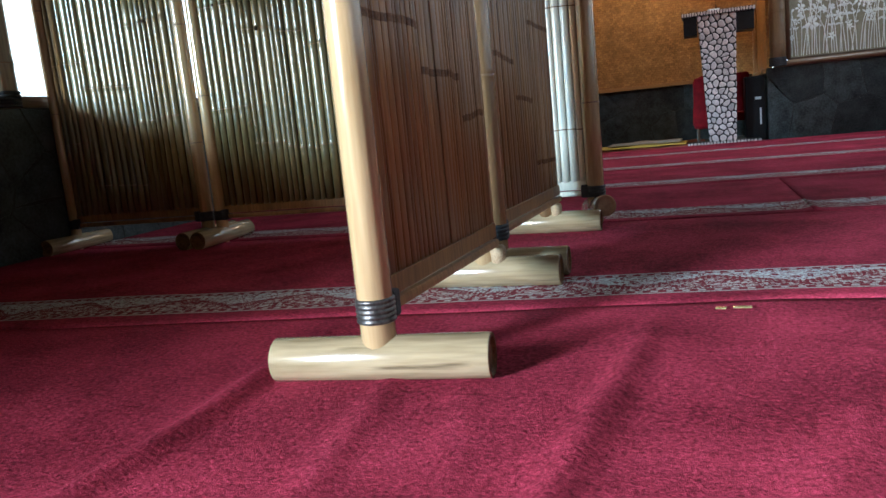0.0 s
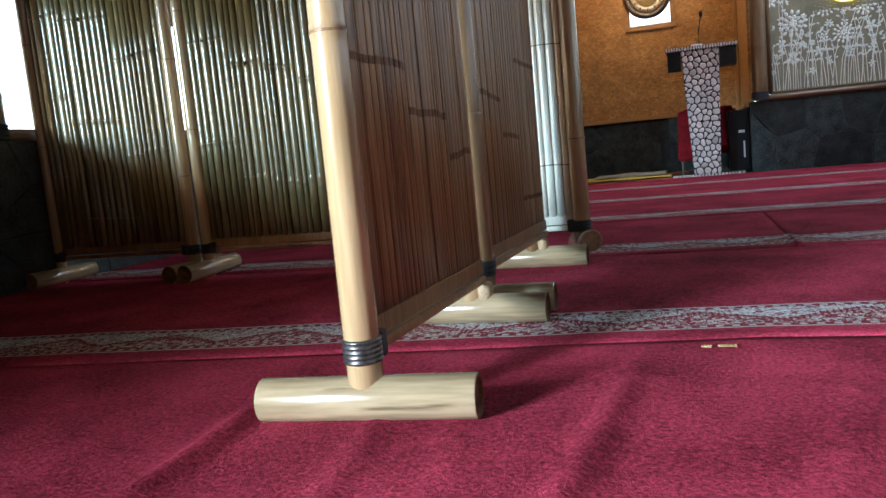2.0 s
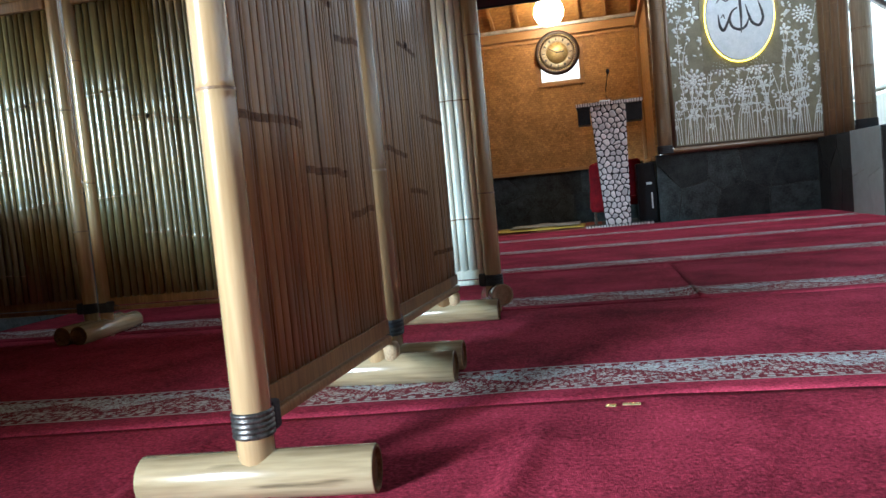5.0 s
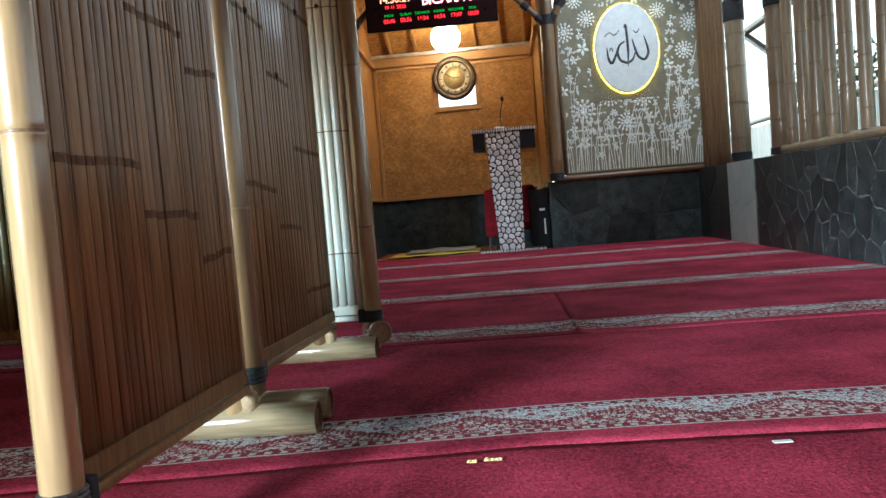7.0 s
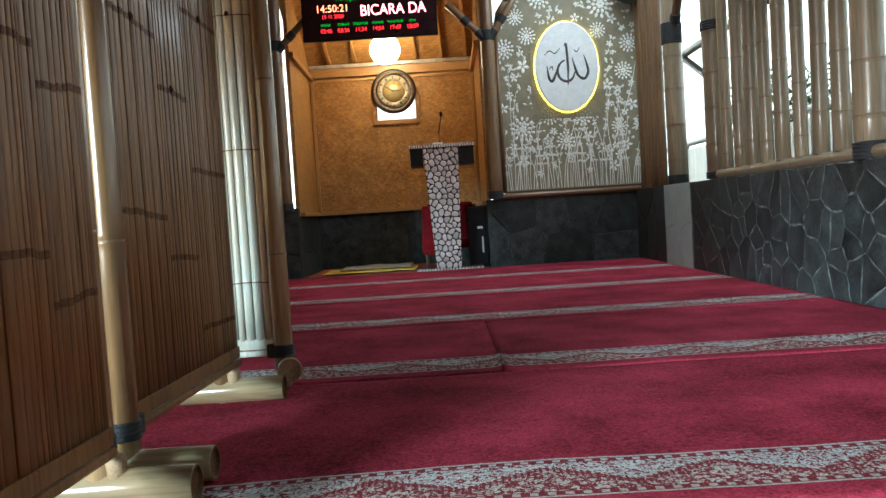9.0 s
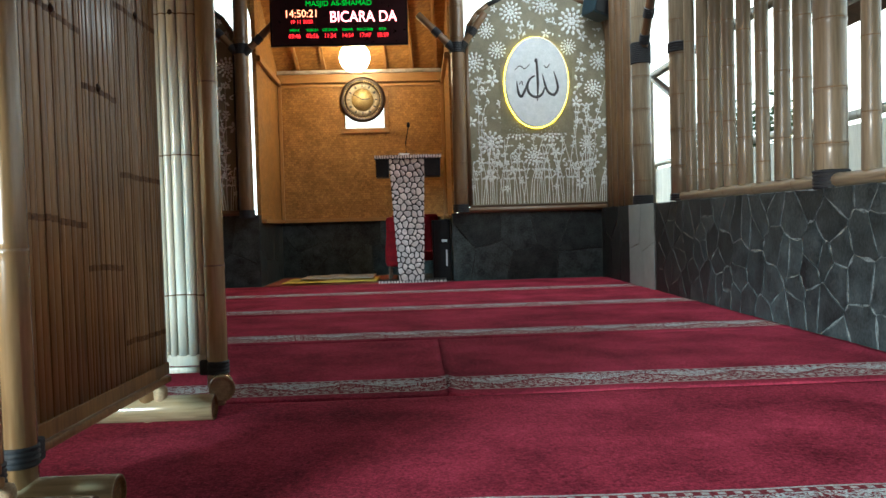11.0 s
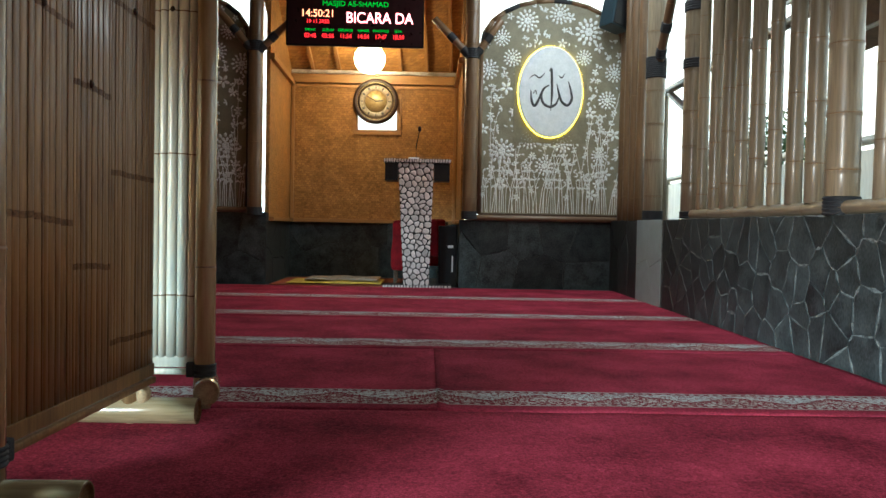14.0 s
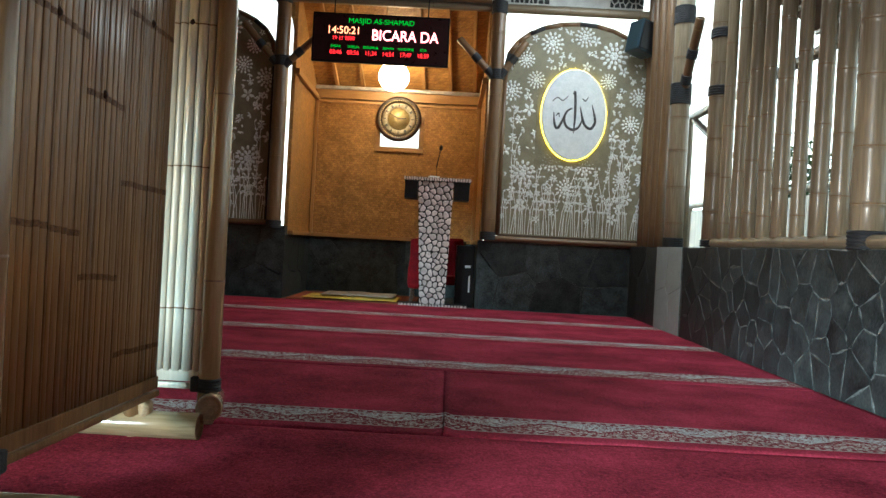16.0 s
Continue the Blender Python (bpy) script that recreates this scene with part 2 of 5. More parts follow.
def carpet_cloth():
    """Crimson pile with one woven border along the near edge: pale scrolls, dotted rims. y runs from the near edge."""
    m = surface("crimson_pile", (0.13, 0.011, 0.022), (0.46, 0.05, 0.092), 1.6, (1, 1, 1), 0.9, 1.0, 42, 0.0, 0.03, shine=0.06)
    n, l = m.node_tree.nodes, m.node_tree.links
    b = n["Principled BSDF"]
    co, sep = n.new("ShaderNodeTexCoord"), n.new("ShaderNodeSeparateXYZ")
    l.new(co.outputs["UV"], sep.inputs[0])

    def op(kind, a, c=None, d=None):
        k = n.new("ShaderNodeMath")
        k.operation = kind
        for i, v in enumerate((a, c, d)):
            if v is None:
                continue
            if isinstance(v, (int, float)):
                k.inputs[i].default_value = v
            else:
                l.new(v, k.inputs[i])
        return k.outputs[0]

    X, Y = sep.outputs["X"], sep.outputs["Y"]
    wob = n.new("ShaderNodeTexNoise")
    wob.inputs["Scale"].default_value = 7
    l.new(co.outputs["UV"], wob.inputs["Vector"])
    yw = op("ADD", op("SUBTRACT", Y, 0.11), op("MULTIPLY", op("SUBTRACT", wob.outputs["Fac"], 0.5), 0.014))
    between = lambda lo, hi: op("MULTIPLY", op("GREATER_THAN", yw, lo), op("LESS_THAN", yw, hi))
    inside, core = between(0.04, 0.478), between(0.105, 0.415)
    # zigzag ribbon: pale blue points on the far side, flowers on the near side
    tri = op("MULTIPLY", op("PINGPONG", X, 0.35), 1 / 0.35)
    scroll, petals = n.new("ShaderNodeTexNoise"), n.new("ShaderNodeTexVoronoi")
    scroll.inputs["Scale"].default_value, scroll.inputs["Detail"].default_value, scroll.inputs["Distortion"].default_value = 34, 3.5, 1.8
    petals.inputs["Scale"].default_value = 25
    l.new(co.outputs["UV"], scroll.inputs["Vector"])
    l.new(co.outputs["UV"], petals.inputs["Vector"])
    mid = op("ADD", op("MULTIPLY_ADD", op("SUBTRACT", tri, 0.5), 0.19, 0.265), op("MULTIPLY", op("SUBTRACT", scroll.outputs["Fac"], 0.5), 0.16))
    off = op("SUBTRACT", yw, mid)
    near_rib = op("ABSOLUTE", off)
    far_side = op("GREATER_THAN", off, 0.03)
    near_side = op("LESS_THAN", off, -0.03)
    pale_far = op("MULTIPLY", far_side, op("LESS_THAN", scroll.outputs["Fac"], 0.53))
    ringed = op("MULTIPLY", op("GREATER_THAN", petals.outputs["Distance"], 0.10), op("LESS_THAN", petals.outputs["Distance"], 0.38))
    pale_near = op("MULTIPLY", near_side, op("MAXIMUM", op("MULTIPLY", ringed, op("LESS_THAN", scroll.outputs["Fac"], 0.60)), op("LESS_THAN", scroll.outputs["Fac"], 0.45)))
    beads = op("GREATER_THAN", op("SINE", op("MULTIPLY", X, 230.0)), -0.1)
    ribbon_edge = op("MULTIPLY", op("MULTIPLY", op("GREATER_THAN", near_rib, 0.018), op("LESS_THAN", near_rib, 0.032)), beads)
    pale_core = op("MULTIPLY", core, op("MAXIMUM", ribbon_edge, op("MAXIMUM", pale_far, pale_near)))
    blobs = op("GREATER_THAN", op("SINE", op("MULTIPLY", X, 92.0)), 0.1)
    rows_ = op("MULTIPLY", op("ADD", between(0.425, 0.452), between(0.068, 0.097)), blobs)
    lines_ = op("ADD", between(0.46, 0.476), between(0.045, 0.06))
    pale = op("MINIMUM", op("ADD", pale_core, op("ADD", op("MULTIPLY", rows_, 0.85), op("MULTIPLY", lines_, 0.85))), 1.0)
    fibre = n.new("ShaderNodeTexNoise")
    fibre.inputs["Scale"].default_value = 140
    l.new(co.outputs["UV"], fibre.inputs["Vector"])
    tint = n.new("ShaderNodeMix")
    tint.data_type = "RGBA"
    tint.inputs["A"].default_value, tint.inputs["B"].default_value = (0.34, 0.30, 0.27, 1), (0.68, 0.65, 0.61, 1)
    l.new(fibre.outputs["Fac"], tint.inputs["Factor"])
    blue = n.new("ShaderNodeMix")
    blue.data_type = "RGBA"
    blue.inputs["B"].default_value = (0.52, 0.55, 0.55, 1)
    l.new(pale_far, blue.inputs["Factor"])
    l.new(tint.outputs["Result"], blue.inputs["A"])
    ground = n.new("ShaderNodeMix")
    ground.data_type = "RGBA"
    ground.inputs["B"].default_value = (0.20, 0.035, 0.045, 1)
    l.new(inside, ground.inputs["Factor"])
    l.new(b.inputs["Base Color"].links[0].from_socket, ground.inputs["A"])
    fin = n.new("ShaderNodeMix")
    fin.data_type = "RGBA"
    l.new(pale, fin.inputs["Factor"])
    l.new(ground.outputs["Result"], fin.inputs["A"])
    l.new(blue.outputs["Result"], fin.inputs["B"])
    l.new(fin.outputs["Result"], b.inputs["Base Color"])
    # tufts of pile and brushed patches
    tuft, brushed = n.new("ShaderNodeTexNoise"), n.new("ShaderNodeTexNoise")
    tuft.inputs["Scale"].default_value, tuft.inputs["Detail"].default_value, tuft.inputs["Roughness"].default_value = 75, 5, 0.7
    brushed.inputs["Scale"].default_value, brushed.inputs["Detail"].default_value, brushed.inputs["Distortion"].default_value = 5, 5, 0.6
    l.new(co.outputs["UV"], tuft.inputs["Vector"])
    l.new(co.outputs["UV"], brushed.inputs["Vector"])
    hgt = op("ADD", op("MULTIPLY", tuft.outputs["Fac"], 0.5), op("MULTIPLY", brushed.outputs["Fac"], 0.9))
    bp = n.new("ShaderNodeBump")
    shade = n.new("ShaderNodeMix")
    shade.data_type, shade.blend_type = "RGBA", "MULTIPLY"
    shade.inputs["Factor"].default_value = 1.0
    tone = op("MULTIPLY_ADD", op("SUBTRACT", op("ADD", op("MULTIPLY", tuft.outputs["Fac"], 1.1), op("MULTIPLY", brushed.outputs["Fac"], 0.16)), 0.63), 2.8, 0.97)
    tone = op("MINIMUM", op("MAXIMUM", tone, 0.35), 1.7)
    grey = n.new("ShaderNodeCombineXYZ")
    for k in range(3):
        l.new(tone, grey.inputs[k])
    l.new(fin.outputs["Result"], shade.inputs["A"])
    l.new(grey.outputs[0], shade.inputs["B"])
    l.new(shade.outputs["Result"], b.inputs["Base Color"])
    bp.inputs["Strength"].default_value, bp.inputs["Distance"].default_value = 1.0, 0.02
    l.new(hgt, bp.inputs["Height"])
    l.new(bp.outputs["Normal"], b.inputs["Normal"])
    return m


crimson = carpet_cloth()

# ---- mesh helpers ----


def link(name, bm, mats, parent=None, label="", at=None, smooth=False):
    me = bpy.data.meshes.new(name)
    bmesh.ops.recalc_face_normals(bm, faces=bm.faces)
    for f in bm.faces:
        f.smooth = smooth
    bm.to_mesh(me)
    bm.free()
    for m in mats if isinstance(mats, (list, tuple)) else [mats]:
        me.materials.append(m)
    ob = new(name, me)
    if parent:
        ob.parent = parent
    if at is not None:
        ob.matrix_basis = at
    return tagged(ob, label)


def part(name, bm, mats, parent, label="", at=None, smooth=False):
    return link(name, bm, mats, parent, label, at, smooth)


def thing(name, label, category, group="", at=None):
    ob = new(name)
    ob.empty_display_size = 0.1
    if at is not None:
        ob.matrix_basis = at
    return tagged(ob, label, category, group)


def setting(ob, label="", category=""):
    return tagged(ob, label, category, kind="structure")


def box(lo, hi, bevel=0.0, bm=None):
    bm = bm or bmesh.new()
    r = bmesh.ops.create_cube(bm, size=1)
    for v in r["verts"]:
        v.co = Vector([lo[i] + (v.co[i] + 0.5) * (hi[i] - lo[i]) for i in range(3)])
    if bevel:
        es = list({e for v in r["verts"] for e in v.link_edges})
        bmesh.ops.bevel(bm, geom=es, offset=bevel, segments=2, affect="EDGES", profile=0.6)
    return bm


def lathe(rings, seg=16, bm=None, slots=None, m=None):
    """Rings of (z, radius) stacked along z; slots gives the material of the faces above each ring."""
    bm = bm or bmesh.new()
    rows = []
    for z, r in rings:
        rows.append([bm.verts.new((r * math.cos(2 * math.pi * k / seg), r * math.sin(2 * math.pi * k / seg), z)) for k in range(seg)])
    for i in range(len(rows) - 1):
        for k in range(seg):
            f = bm.faces.new((rows[i][k], rows[i][(k + 1) % seg], rows[i + 1][(k + 1) % seg], rows[i + 1][k]))
            f.material_index = slots[i] if slots else 0
    for row, i in ((rows[0], 0), (rows[-1], -1)):
        f = bm.faces.new(row)
        f.material_index = slots[i] if slots else 0
    if m is not None:
        for row in rows:
            for v in row:
                v.co = m @ v.co
    return bm


def culm(length, r, nodes, seg=16, taper=1.0, ends=True, deep=0.05):
    """A bamboo culm along z: ringed nodes, bored cut ends. Materials: skin, node, cut wood, darkened bore."""
    rings, slots = [], []

    def put(z, rad, slot):
        rings.append((z, rad))
        slots.append(slot)

    rr = lambda z: r * (1 + (taper - 1) * z / length)
    if ends:
        put(deep, r * 0.5, 3)
        put(deep, r * 0.80, 3)
        put(0.0, r * 0.80, 2)
    put(0.0, r * 0.97, 0)
    put(0.004, r, 0)
    for z in sorted(nodes):
        if 0.05 < z < length - 0.05:
            q = rr(z)
            put(z - 0.045, q, 0)
            put(z - 0.03, q, 0)
            put(z - 0.010, q * 1.035, 0)
            put(z - 0.004, q * 1.05, 1)
            put(z + 0.001, q * 0.985, 1)
            put(z + 0.006, q * 1.03, 0)
            put(z + 0.03, q, 0)
            put(z + 0.045, q, 0)
    q = rr(length)
    put(length - 0.004, q, 0)
    put(length, q * 0.97, 2)
    if ends:
        put(length, q * 0.80, 3)
        put(length - deep, q * 0.80, 3)
        put(length - deep, q * 0.5, 3)
    return lathe(rings, seg, slots=slots)


def steps(length, gap, seed, first=0.2):
    rnd, z, out = random.Random(seed), first, []
    while z < length:
        out.append(z)
        z += gap * rnd.uniform(0.85, 1.15)
    return out


def pole(name, a, b, r, parent=None, skin=None, gap=0.5, seed=1, first=0.25, label="", taper=1.0, seg=16, ends=True):
    a, b = Vector(a), Vector(b)
    length = (b - a).length
    turn = (b - a).to_track_quat("Z", "Y").to_matrix().to_4x4()
    at = Matrix.Translation(a) @ turn
    bm = culm(length, r, steps(length, gap, seed, first), seg, taper, ends)
    return link(name, bm, [skin or bamboo_pole, bamboo_node, bamboo_cut, shade_and_scar], parent, label, at, True)


def band(name, centre, axis, r, height, parent, mat=None, turns=5, label=""):
    """A lashing: turns of cord round a pole."""
    axis = Vector(axis).normalized()
    q = axis.to_track_quat("Z", "Y").to_matrix().to_4x4()
    rings = []
    for i in range(turns):
        z0 = -height / 2 + i * height / turns
        h = height / turns
        rings += [(z0 + h * 0.02, r * 1.02), (z0 + h * 0.3, r * 1.02 + h * 0.32), (z0 + h * 0.7, r * 1.02 + h * 0.32), (z0 + h * 0.98, r * 1.02)]
    return link(name, lathe(rings, 18), mat or rope, parent, label, Matrix.Translation(centre) @ q, True)


def tube(pts, r, seg=8, bm=None):
    """A round tube through points."""
    bm = bm or bmesh.new()
    pts = [Vector(p) for p in pts]
    rows = []
    for i, p in enumerate(pts):
        d = (pts[min(i + 1, len(pts) - 1)] - pts[max(i - 1, 0)]).normalized()
        q = d.to_track_quat("Z", "Y")
        rad = r[i] if isinstance(r, (list, tuple)) else r
        rows.append([bm.verts.new(p + q @ Vector((rad * math.cos(2 * math.pi * k / seg), rad * math.sin(2 * math.pi * k / seg), 0))) for k in range(seg)])
    for i in range(len(rows) - 1):
        for k in range(seg):
            bm.faces.new((rows[i][k], rows[i][(k + 1) % seg], rows[i + 1][(k + 1) % seg], rows[i + 1][k]))
    bm.faces.new(rows[0])
    bm.faces.new(rows[-1])
    return bm


def prism(poly, y0, y1, bm=None, inset=0.0, lift=0.0):
    """A polygon in x and z, thick from y0 (back) to y1 (front), with a chamfered front rim."""
    bm = bm or bmesh.new()
    c = Vector((sum(p[0] for p in poly) / len(poly), 0, sum(p[1] for p in poly) / len(poly)))
    back = [bm.verts.new((p[0], y0, p[1])) for p in poly]
    rim = [bm.verts.new((p[0], y0 + (y1 - y0) * 0.6 if inset else y1, p[1])) for p in poly]
    n = len(poly)
    for k in range(n):
        bm.faces.new((back[k], back[(k + 1) % n], rim[(k + 1) % n], rim[k]))
    if inset:
        top = []
        for p in poly:
            d = Vector((p[0], 0, p[1])) - c
            s = max(0.2, 1 - inset / max(d.length, 1e-4))
            top.append(bm.verts.new((c.x + d.x * s, y1, c.z + d.z * s)))
        for k in range(n):
            bm.faces.new((rim[k], rim[(k + 1) % n], top[(k + 1) % n], top[k]))
        bm.faces.new(top)
    else:
        bm.faces.new(rim)
    bm.faces.new(list(reversed(back)))
    return bm


def clip(poly, px, pz, nx, nz):
    out = []
    for i in range(len(poly)):
        a, b = poly[i], poly[(i + 1) % len(poly)]
        da, db = (a[0] - px) * nx + (a[1] - pz) * nz, (b[0] - px) * nx + (b[1] - pz) * nz
        if da <= 0:
            out.append(a)
        if da * db < 0:
            t = da / (da - db)
            out.append((a[0] + t * (b[0] - a[0]), a[1] + t * (b[1] - a[1])))
    return out


def cells(outline, step, seed, jitter=0.42, gap=0.012):
    """Irregular stones that fill an outline in x and z, each drawn back by half a joint."""
    rnd = random.Random(seed)
    x0, x1 = min(p[0] for p in outline), max(p[0] for p in outline)
    z0, z1 = min(p[1] for p in outline), max(p[1] for p in outline)
    nx, nz = max(1, round((x1 - x0) / step)), max(1, round((z1 - z0) / step))
    sx, sz = (x1 - x0) / nx, (z1 - z0) / nz
    pts = [(x0 + (i + 0.5 + (0.25 if j % 2 else -0.25) + rnd.uniform(-jitter, jitter)) * sx, z0 + (j + 0.5 + rnd.uniform(-jitter, jitter)) * sz) for j in range(nz) for i in range(nx)]
    out = []
    for p in pts:
        poly = list(outline)
        for q in pts:
            if q is p or abs(q[0] - p[0]) > 3.2 * step or abs(q[1] - p[1]) > 3.2 * step:
                continue
            dx, dz = q[0] - p[0], q[1] - p[1]
            d = math.hypot(dx, dz)
            if d < 1e-5:
                continue
            poly = clip(poly, p[0] + dx / 2 - dx / d * gap / 2, p[1] + dz / 2 - dz / d * gap / 2, dx / d, dz / d)
            if len(poly) < 3:
                break
        if len(poly) >= 3:
            area = 0.5 * sum(poly[i][0] * poly[(i + 1) % len(poly)][1] - poly[(i + 1) % len(poly)][0] * poly[i][1] for i in range(len(poly)))
            if abs(area) > 0.02 * step * step:
                out.append(poly)
    return out


def ragged(poly, amount, rnd):
    """Breaks each edge in three and shifts the breaks a little, as split stone has it."""
    out = []
    for i in range(len(poly)):
        a, b = poly[i], poly[(i + 1) % len(poly)]
        out.append(a)
        d = math.hypot(b[0] - a[0], b[1] - a[1])
        if d > 0.08:
            nx, nz = -(b[1] - a[1]) / d, (b[0] - a[0]) / d
            for f in (0.33, 0.67):
                k = rnd.uniform(-amount, amount * 0.4)
                out.append((a[0] + f * (b[0] - a[0]) - nx * k, a[1] + f * (b[1] - a[1]) - nz * k))
    return out


def rounded(poly, times=2):
    for _ in range(times):
        out = []
        for i in range(len(poly)):
            a, b = poly[i], poly[(i + 1) % len(poly)]
            out += [(0.75 * a[0] + 0.25 * b[0], 0.75 * a[1] + 0.25 * b[1]), (0.25 * a[0] + 0.75 * b[0], 0.25 * a[1] + 0.75 * b[1])]
        poly = out
    return poly


def words(name, text, size, at, mat, parent, depth=0.004, align="LEFT", squeeze=1.0):
    cu = bpy.data.curves.new(name, "FONT")
    cu.body, cu.size, cu.extrude, cu.align_x = text, size, depth, align
    tmp = bpy.data.objects.new(name, cu)
    scene.collection.objects.link(tmp)
    me = bpy.data.meshes.new_from_object(tmp.evaluated_get(bpy.context.evaluated_depsgraph_get()))
    bpy.data.objects.remove(tmp)
    me.materials.append(mat)
    ob = new(name, me)
    ob.parent = parent
    ob.matrix_basis = at @ Matrix.Diagonal((squeeze, 1, 1, 1))
    return ob


# ---- the large structure ----
WX0, WX1, WY0, WY1 = -5.45, 4.6, -12.0, 16.0
DADO = 1.36
NX0, NX1, NY = -2.2, 1.62, 18.6
ROOF = 6.75

ground_ob = setting(link("ground", box((-120, -120, -0.4), (120, 120, -0.25)), earth), "pale packed earth round the hall", "ground")
floor = setting(link("floor", box((WX0 - 0.3, WY0 - 0.3, -0.3), (WX1 + 0.3, NY + 0.3, -0.012)), grout_dark), "dark concrete floor slab under the carpets", "floor")


def dado(name, a, b, z1, mats, step, seed, face, gap, label, split=(-99, 99), pieces=True, thick=0.26, jitter=0.42):
    """A low wall from a to b, its room side on that line, faced with stones. face: outward normal of that side."""
    a, b = Vector((a[0], a[1], 0)), Vector((b[0], b[1], 0))
    length = (b - a).length
    xa, nrm = (b - a).normalized(), Vector((face[0], face[1], 0))
    m = Matrix(((xa.x, nrm.x, 0, a.x), (xa.y, nrm.y, 0, a.y), (0, 0, 1, -0.02), (0, 0, 0, 1)))
    wall = setting(link(name, box((0, -thick, -0.2), (length, 0, z1 + 0.02)), mats[1], at=m), label, "wall")
    rest = bmesh.new()
    count = 0
    rnd = random.Random(seed)
    for poly in cells([(0, 0), (length, 0), (length, z1 + 0.02), (0, z1 + 0.02)], step, seed, jitter, gap):
        poly = ragged(poly, 0.02, rnd)
        mid = sum(p[0] for p in poly) / len(poly)
        if pieces and split[0] < mid < split[1]:
            part("stone", prism(poly, -0.005, 0.005 + 0.004 * random.random(), inset=0.004), mats[0], wall)
            count += 1
        else:
            prism(poly, -0.005, 0.007, rest, inset=0.004)
    if len(rest.faces):
        tagged(part("stones", rest, mats[0], wall), kind="stuff")
    else:
        rest.free()
    return wall


# ---- ceiling and outer enclosure ----
# unseen west eave, its slope set by how much sky should enter
eave = bmesh.new()
ep = [(WX0 - 0.25, 4.25), (WX0 - 2.8, 3.6), (WX0 - 2.8, 3.7), (WX0 - 0.25, 4.35)]
er = [[eave.verts.new((x, y, z)) for x, z in ep] for y in (WY0 - 0.3, WY1)]
for row in er:
    eave.faces.new(row)
for k in range(4):
    eave.faces.new((er[0][k], er[0][(k + 1) % 4], er[1][(k + 1) % 4], er[1][k]))
setting(link("ceiling_eave", eave, woven), "unseen sloping eave added to limit sky light through the west windows", "ceiling")
roof = setting(link("ceiling", box((WX0 - 0.9, WY0 - 0.3, ROOF), (WX1 + 0.9, WY1 - 0.2, ROOF + 0.12)), bamboo_dark), "smoked bamboo ceiling under the roof", "ceiling")
wall_east = dado("wall_east", (WX1, WY0), (WX1, 12.65), DADO, (basalt, grout), 0.31, 23, (-1, 0), 0.006, "low wall of dark irregular stone with pale mortar lines", split=(18.0, 99), jitter=0.6)
wall_slab = setting(link("wall_slab", box((WX1 - 0.02, 12.65, -0.2), (WX1 + 0.26, 14.02, DADO)), grout), "pale grey slate facing on the low wall", "wall")
for poly in cells([(12.66, 0), (14.02, 0), (14.02, DADO), (12.66, DADO)], 0.8, 12, 0.3, 0.008):
    part("stone", prism(poly, 0, 0.012, inset=0.003), slate, wall_slab, at=Matrix(((0, -1, 0, WX1 - 0.018), (1, 0, 0, 0), (0, 0, 1, 0), (0, 0, 0, 1))))
wall_east_end = dado("wall_east_end", (WX1, 14.02), (WX1, WY1), DADO, (basalt, grout_dark), 0.7, 5, (-1, 0), 0.008, "low wall of dark stone slabs")
wall_north_east = dado("wall_north_east", (NX1 - 0.02, WY1), (WX1, WY1), DADO - 0.03, (basalt, grout_dark), 0.78, 8, (0, -1), 0.008, "low wall of dark smooth stone slabs", jitter=0.3)
wall_north_west = dado("wall_north_west", (WX0, WY1), (NX0, WY1), DADO + 0.04, (basalt, grout_dark), 0.78, 9, (0, -1), 0.008, "low wall of dark smooth stone slabs", jitter=0.3)
wall_west = dado("wall_west", (WX0, WY0), (WX0, WY1), DADO, (basalt, grout_dark), 0.55, 6, (1, 0), 0.01, "low wall of dark stone", pieces=False)
# unseen back wall; its invented opening is kept small to limit sky fill
DX0, DX1, DZ = 0.6, 2.4, 2.3
wall_south = setting(thing("wall_south", "unseen woven bamboo wall with an added doorway opening", "wall"))
for lo, hi in (((WX0 - 0.26, WY0 - 0.16, -0.2), (DX0, WY0, ROOF)), ((DX1, WY0 - 0.16, -0.2), (WX1 + 0.26, WY0, ROOF)), ((DX0, WY0 - 0.16, DZ), (DX1, WY0, ROOF))):
    part("wall_panel", box(lo, hi), woven, wall_south)
# panels out of view, added to keep sun and sky off the front left
wall_west_light_block = setting(thing("wall_west_light_block", "unseen woven panels added over the low stone wall to block light", "wall"))
part("mat_panel", box((WX0 - 0.2, 9.0, DADO), (WX0 - 0.04, WY1, ROOF)), woven, wall_west_light_block)
part("mat_panel", box((WX0 - 0.2, WY0, 4.2), (WX0 - 0.04, 9.0, ROOF)), woven, wall_west_light_block)
# the niche
niche_back = dado("wall_niche_back", (NX0, NY), (NX1, NY), 1.24, (basalt, grout_dark), 0.55, 14, (0, -1), 0.008, "low niche wall of dark rough stone")
niche_west = dado("wall_niche_west", (NX0, WY1), (NX0, NY), 1.24, (basalt, grout_dark), 0.6, 15, (1, 0), 0.008, "low niche side wall of dark stone")
niche_east = dado("wall_niche_east", (NX1, WY1), (NX1, NY), 1.24, (basalt, grout_dark), 0.6, 16, (-1, 0), 0.008, "low niche side wall of dark stone")
WZ0, WZ1 = 1.24, 4.55
winx0, winx1, winz0, winz1 = -0.67, 0.22, 3.38, 4.1


def mat_wall(name, pieces, label):
    if len(pieces) == 1:
        return setting(link(name, box(*pieces[0]), woven), label, "wall")
    wall = setting(thing(name, label, "wall"))
    for lo, hi in pieces:
        part("mat_panel", box(lo, hi), woven, wall)
    return wall


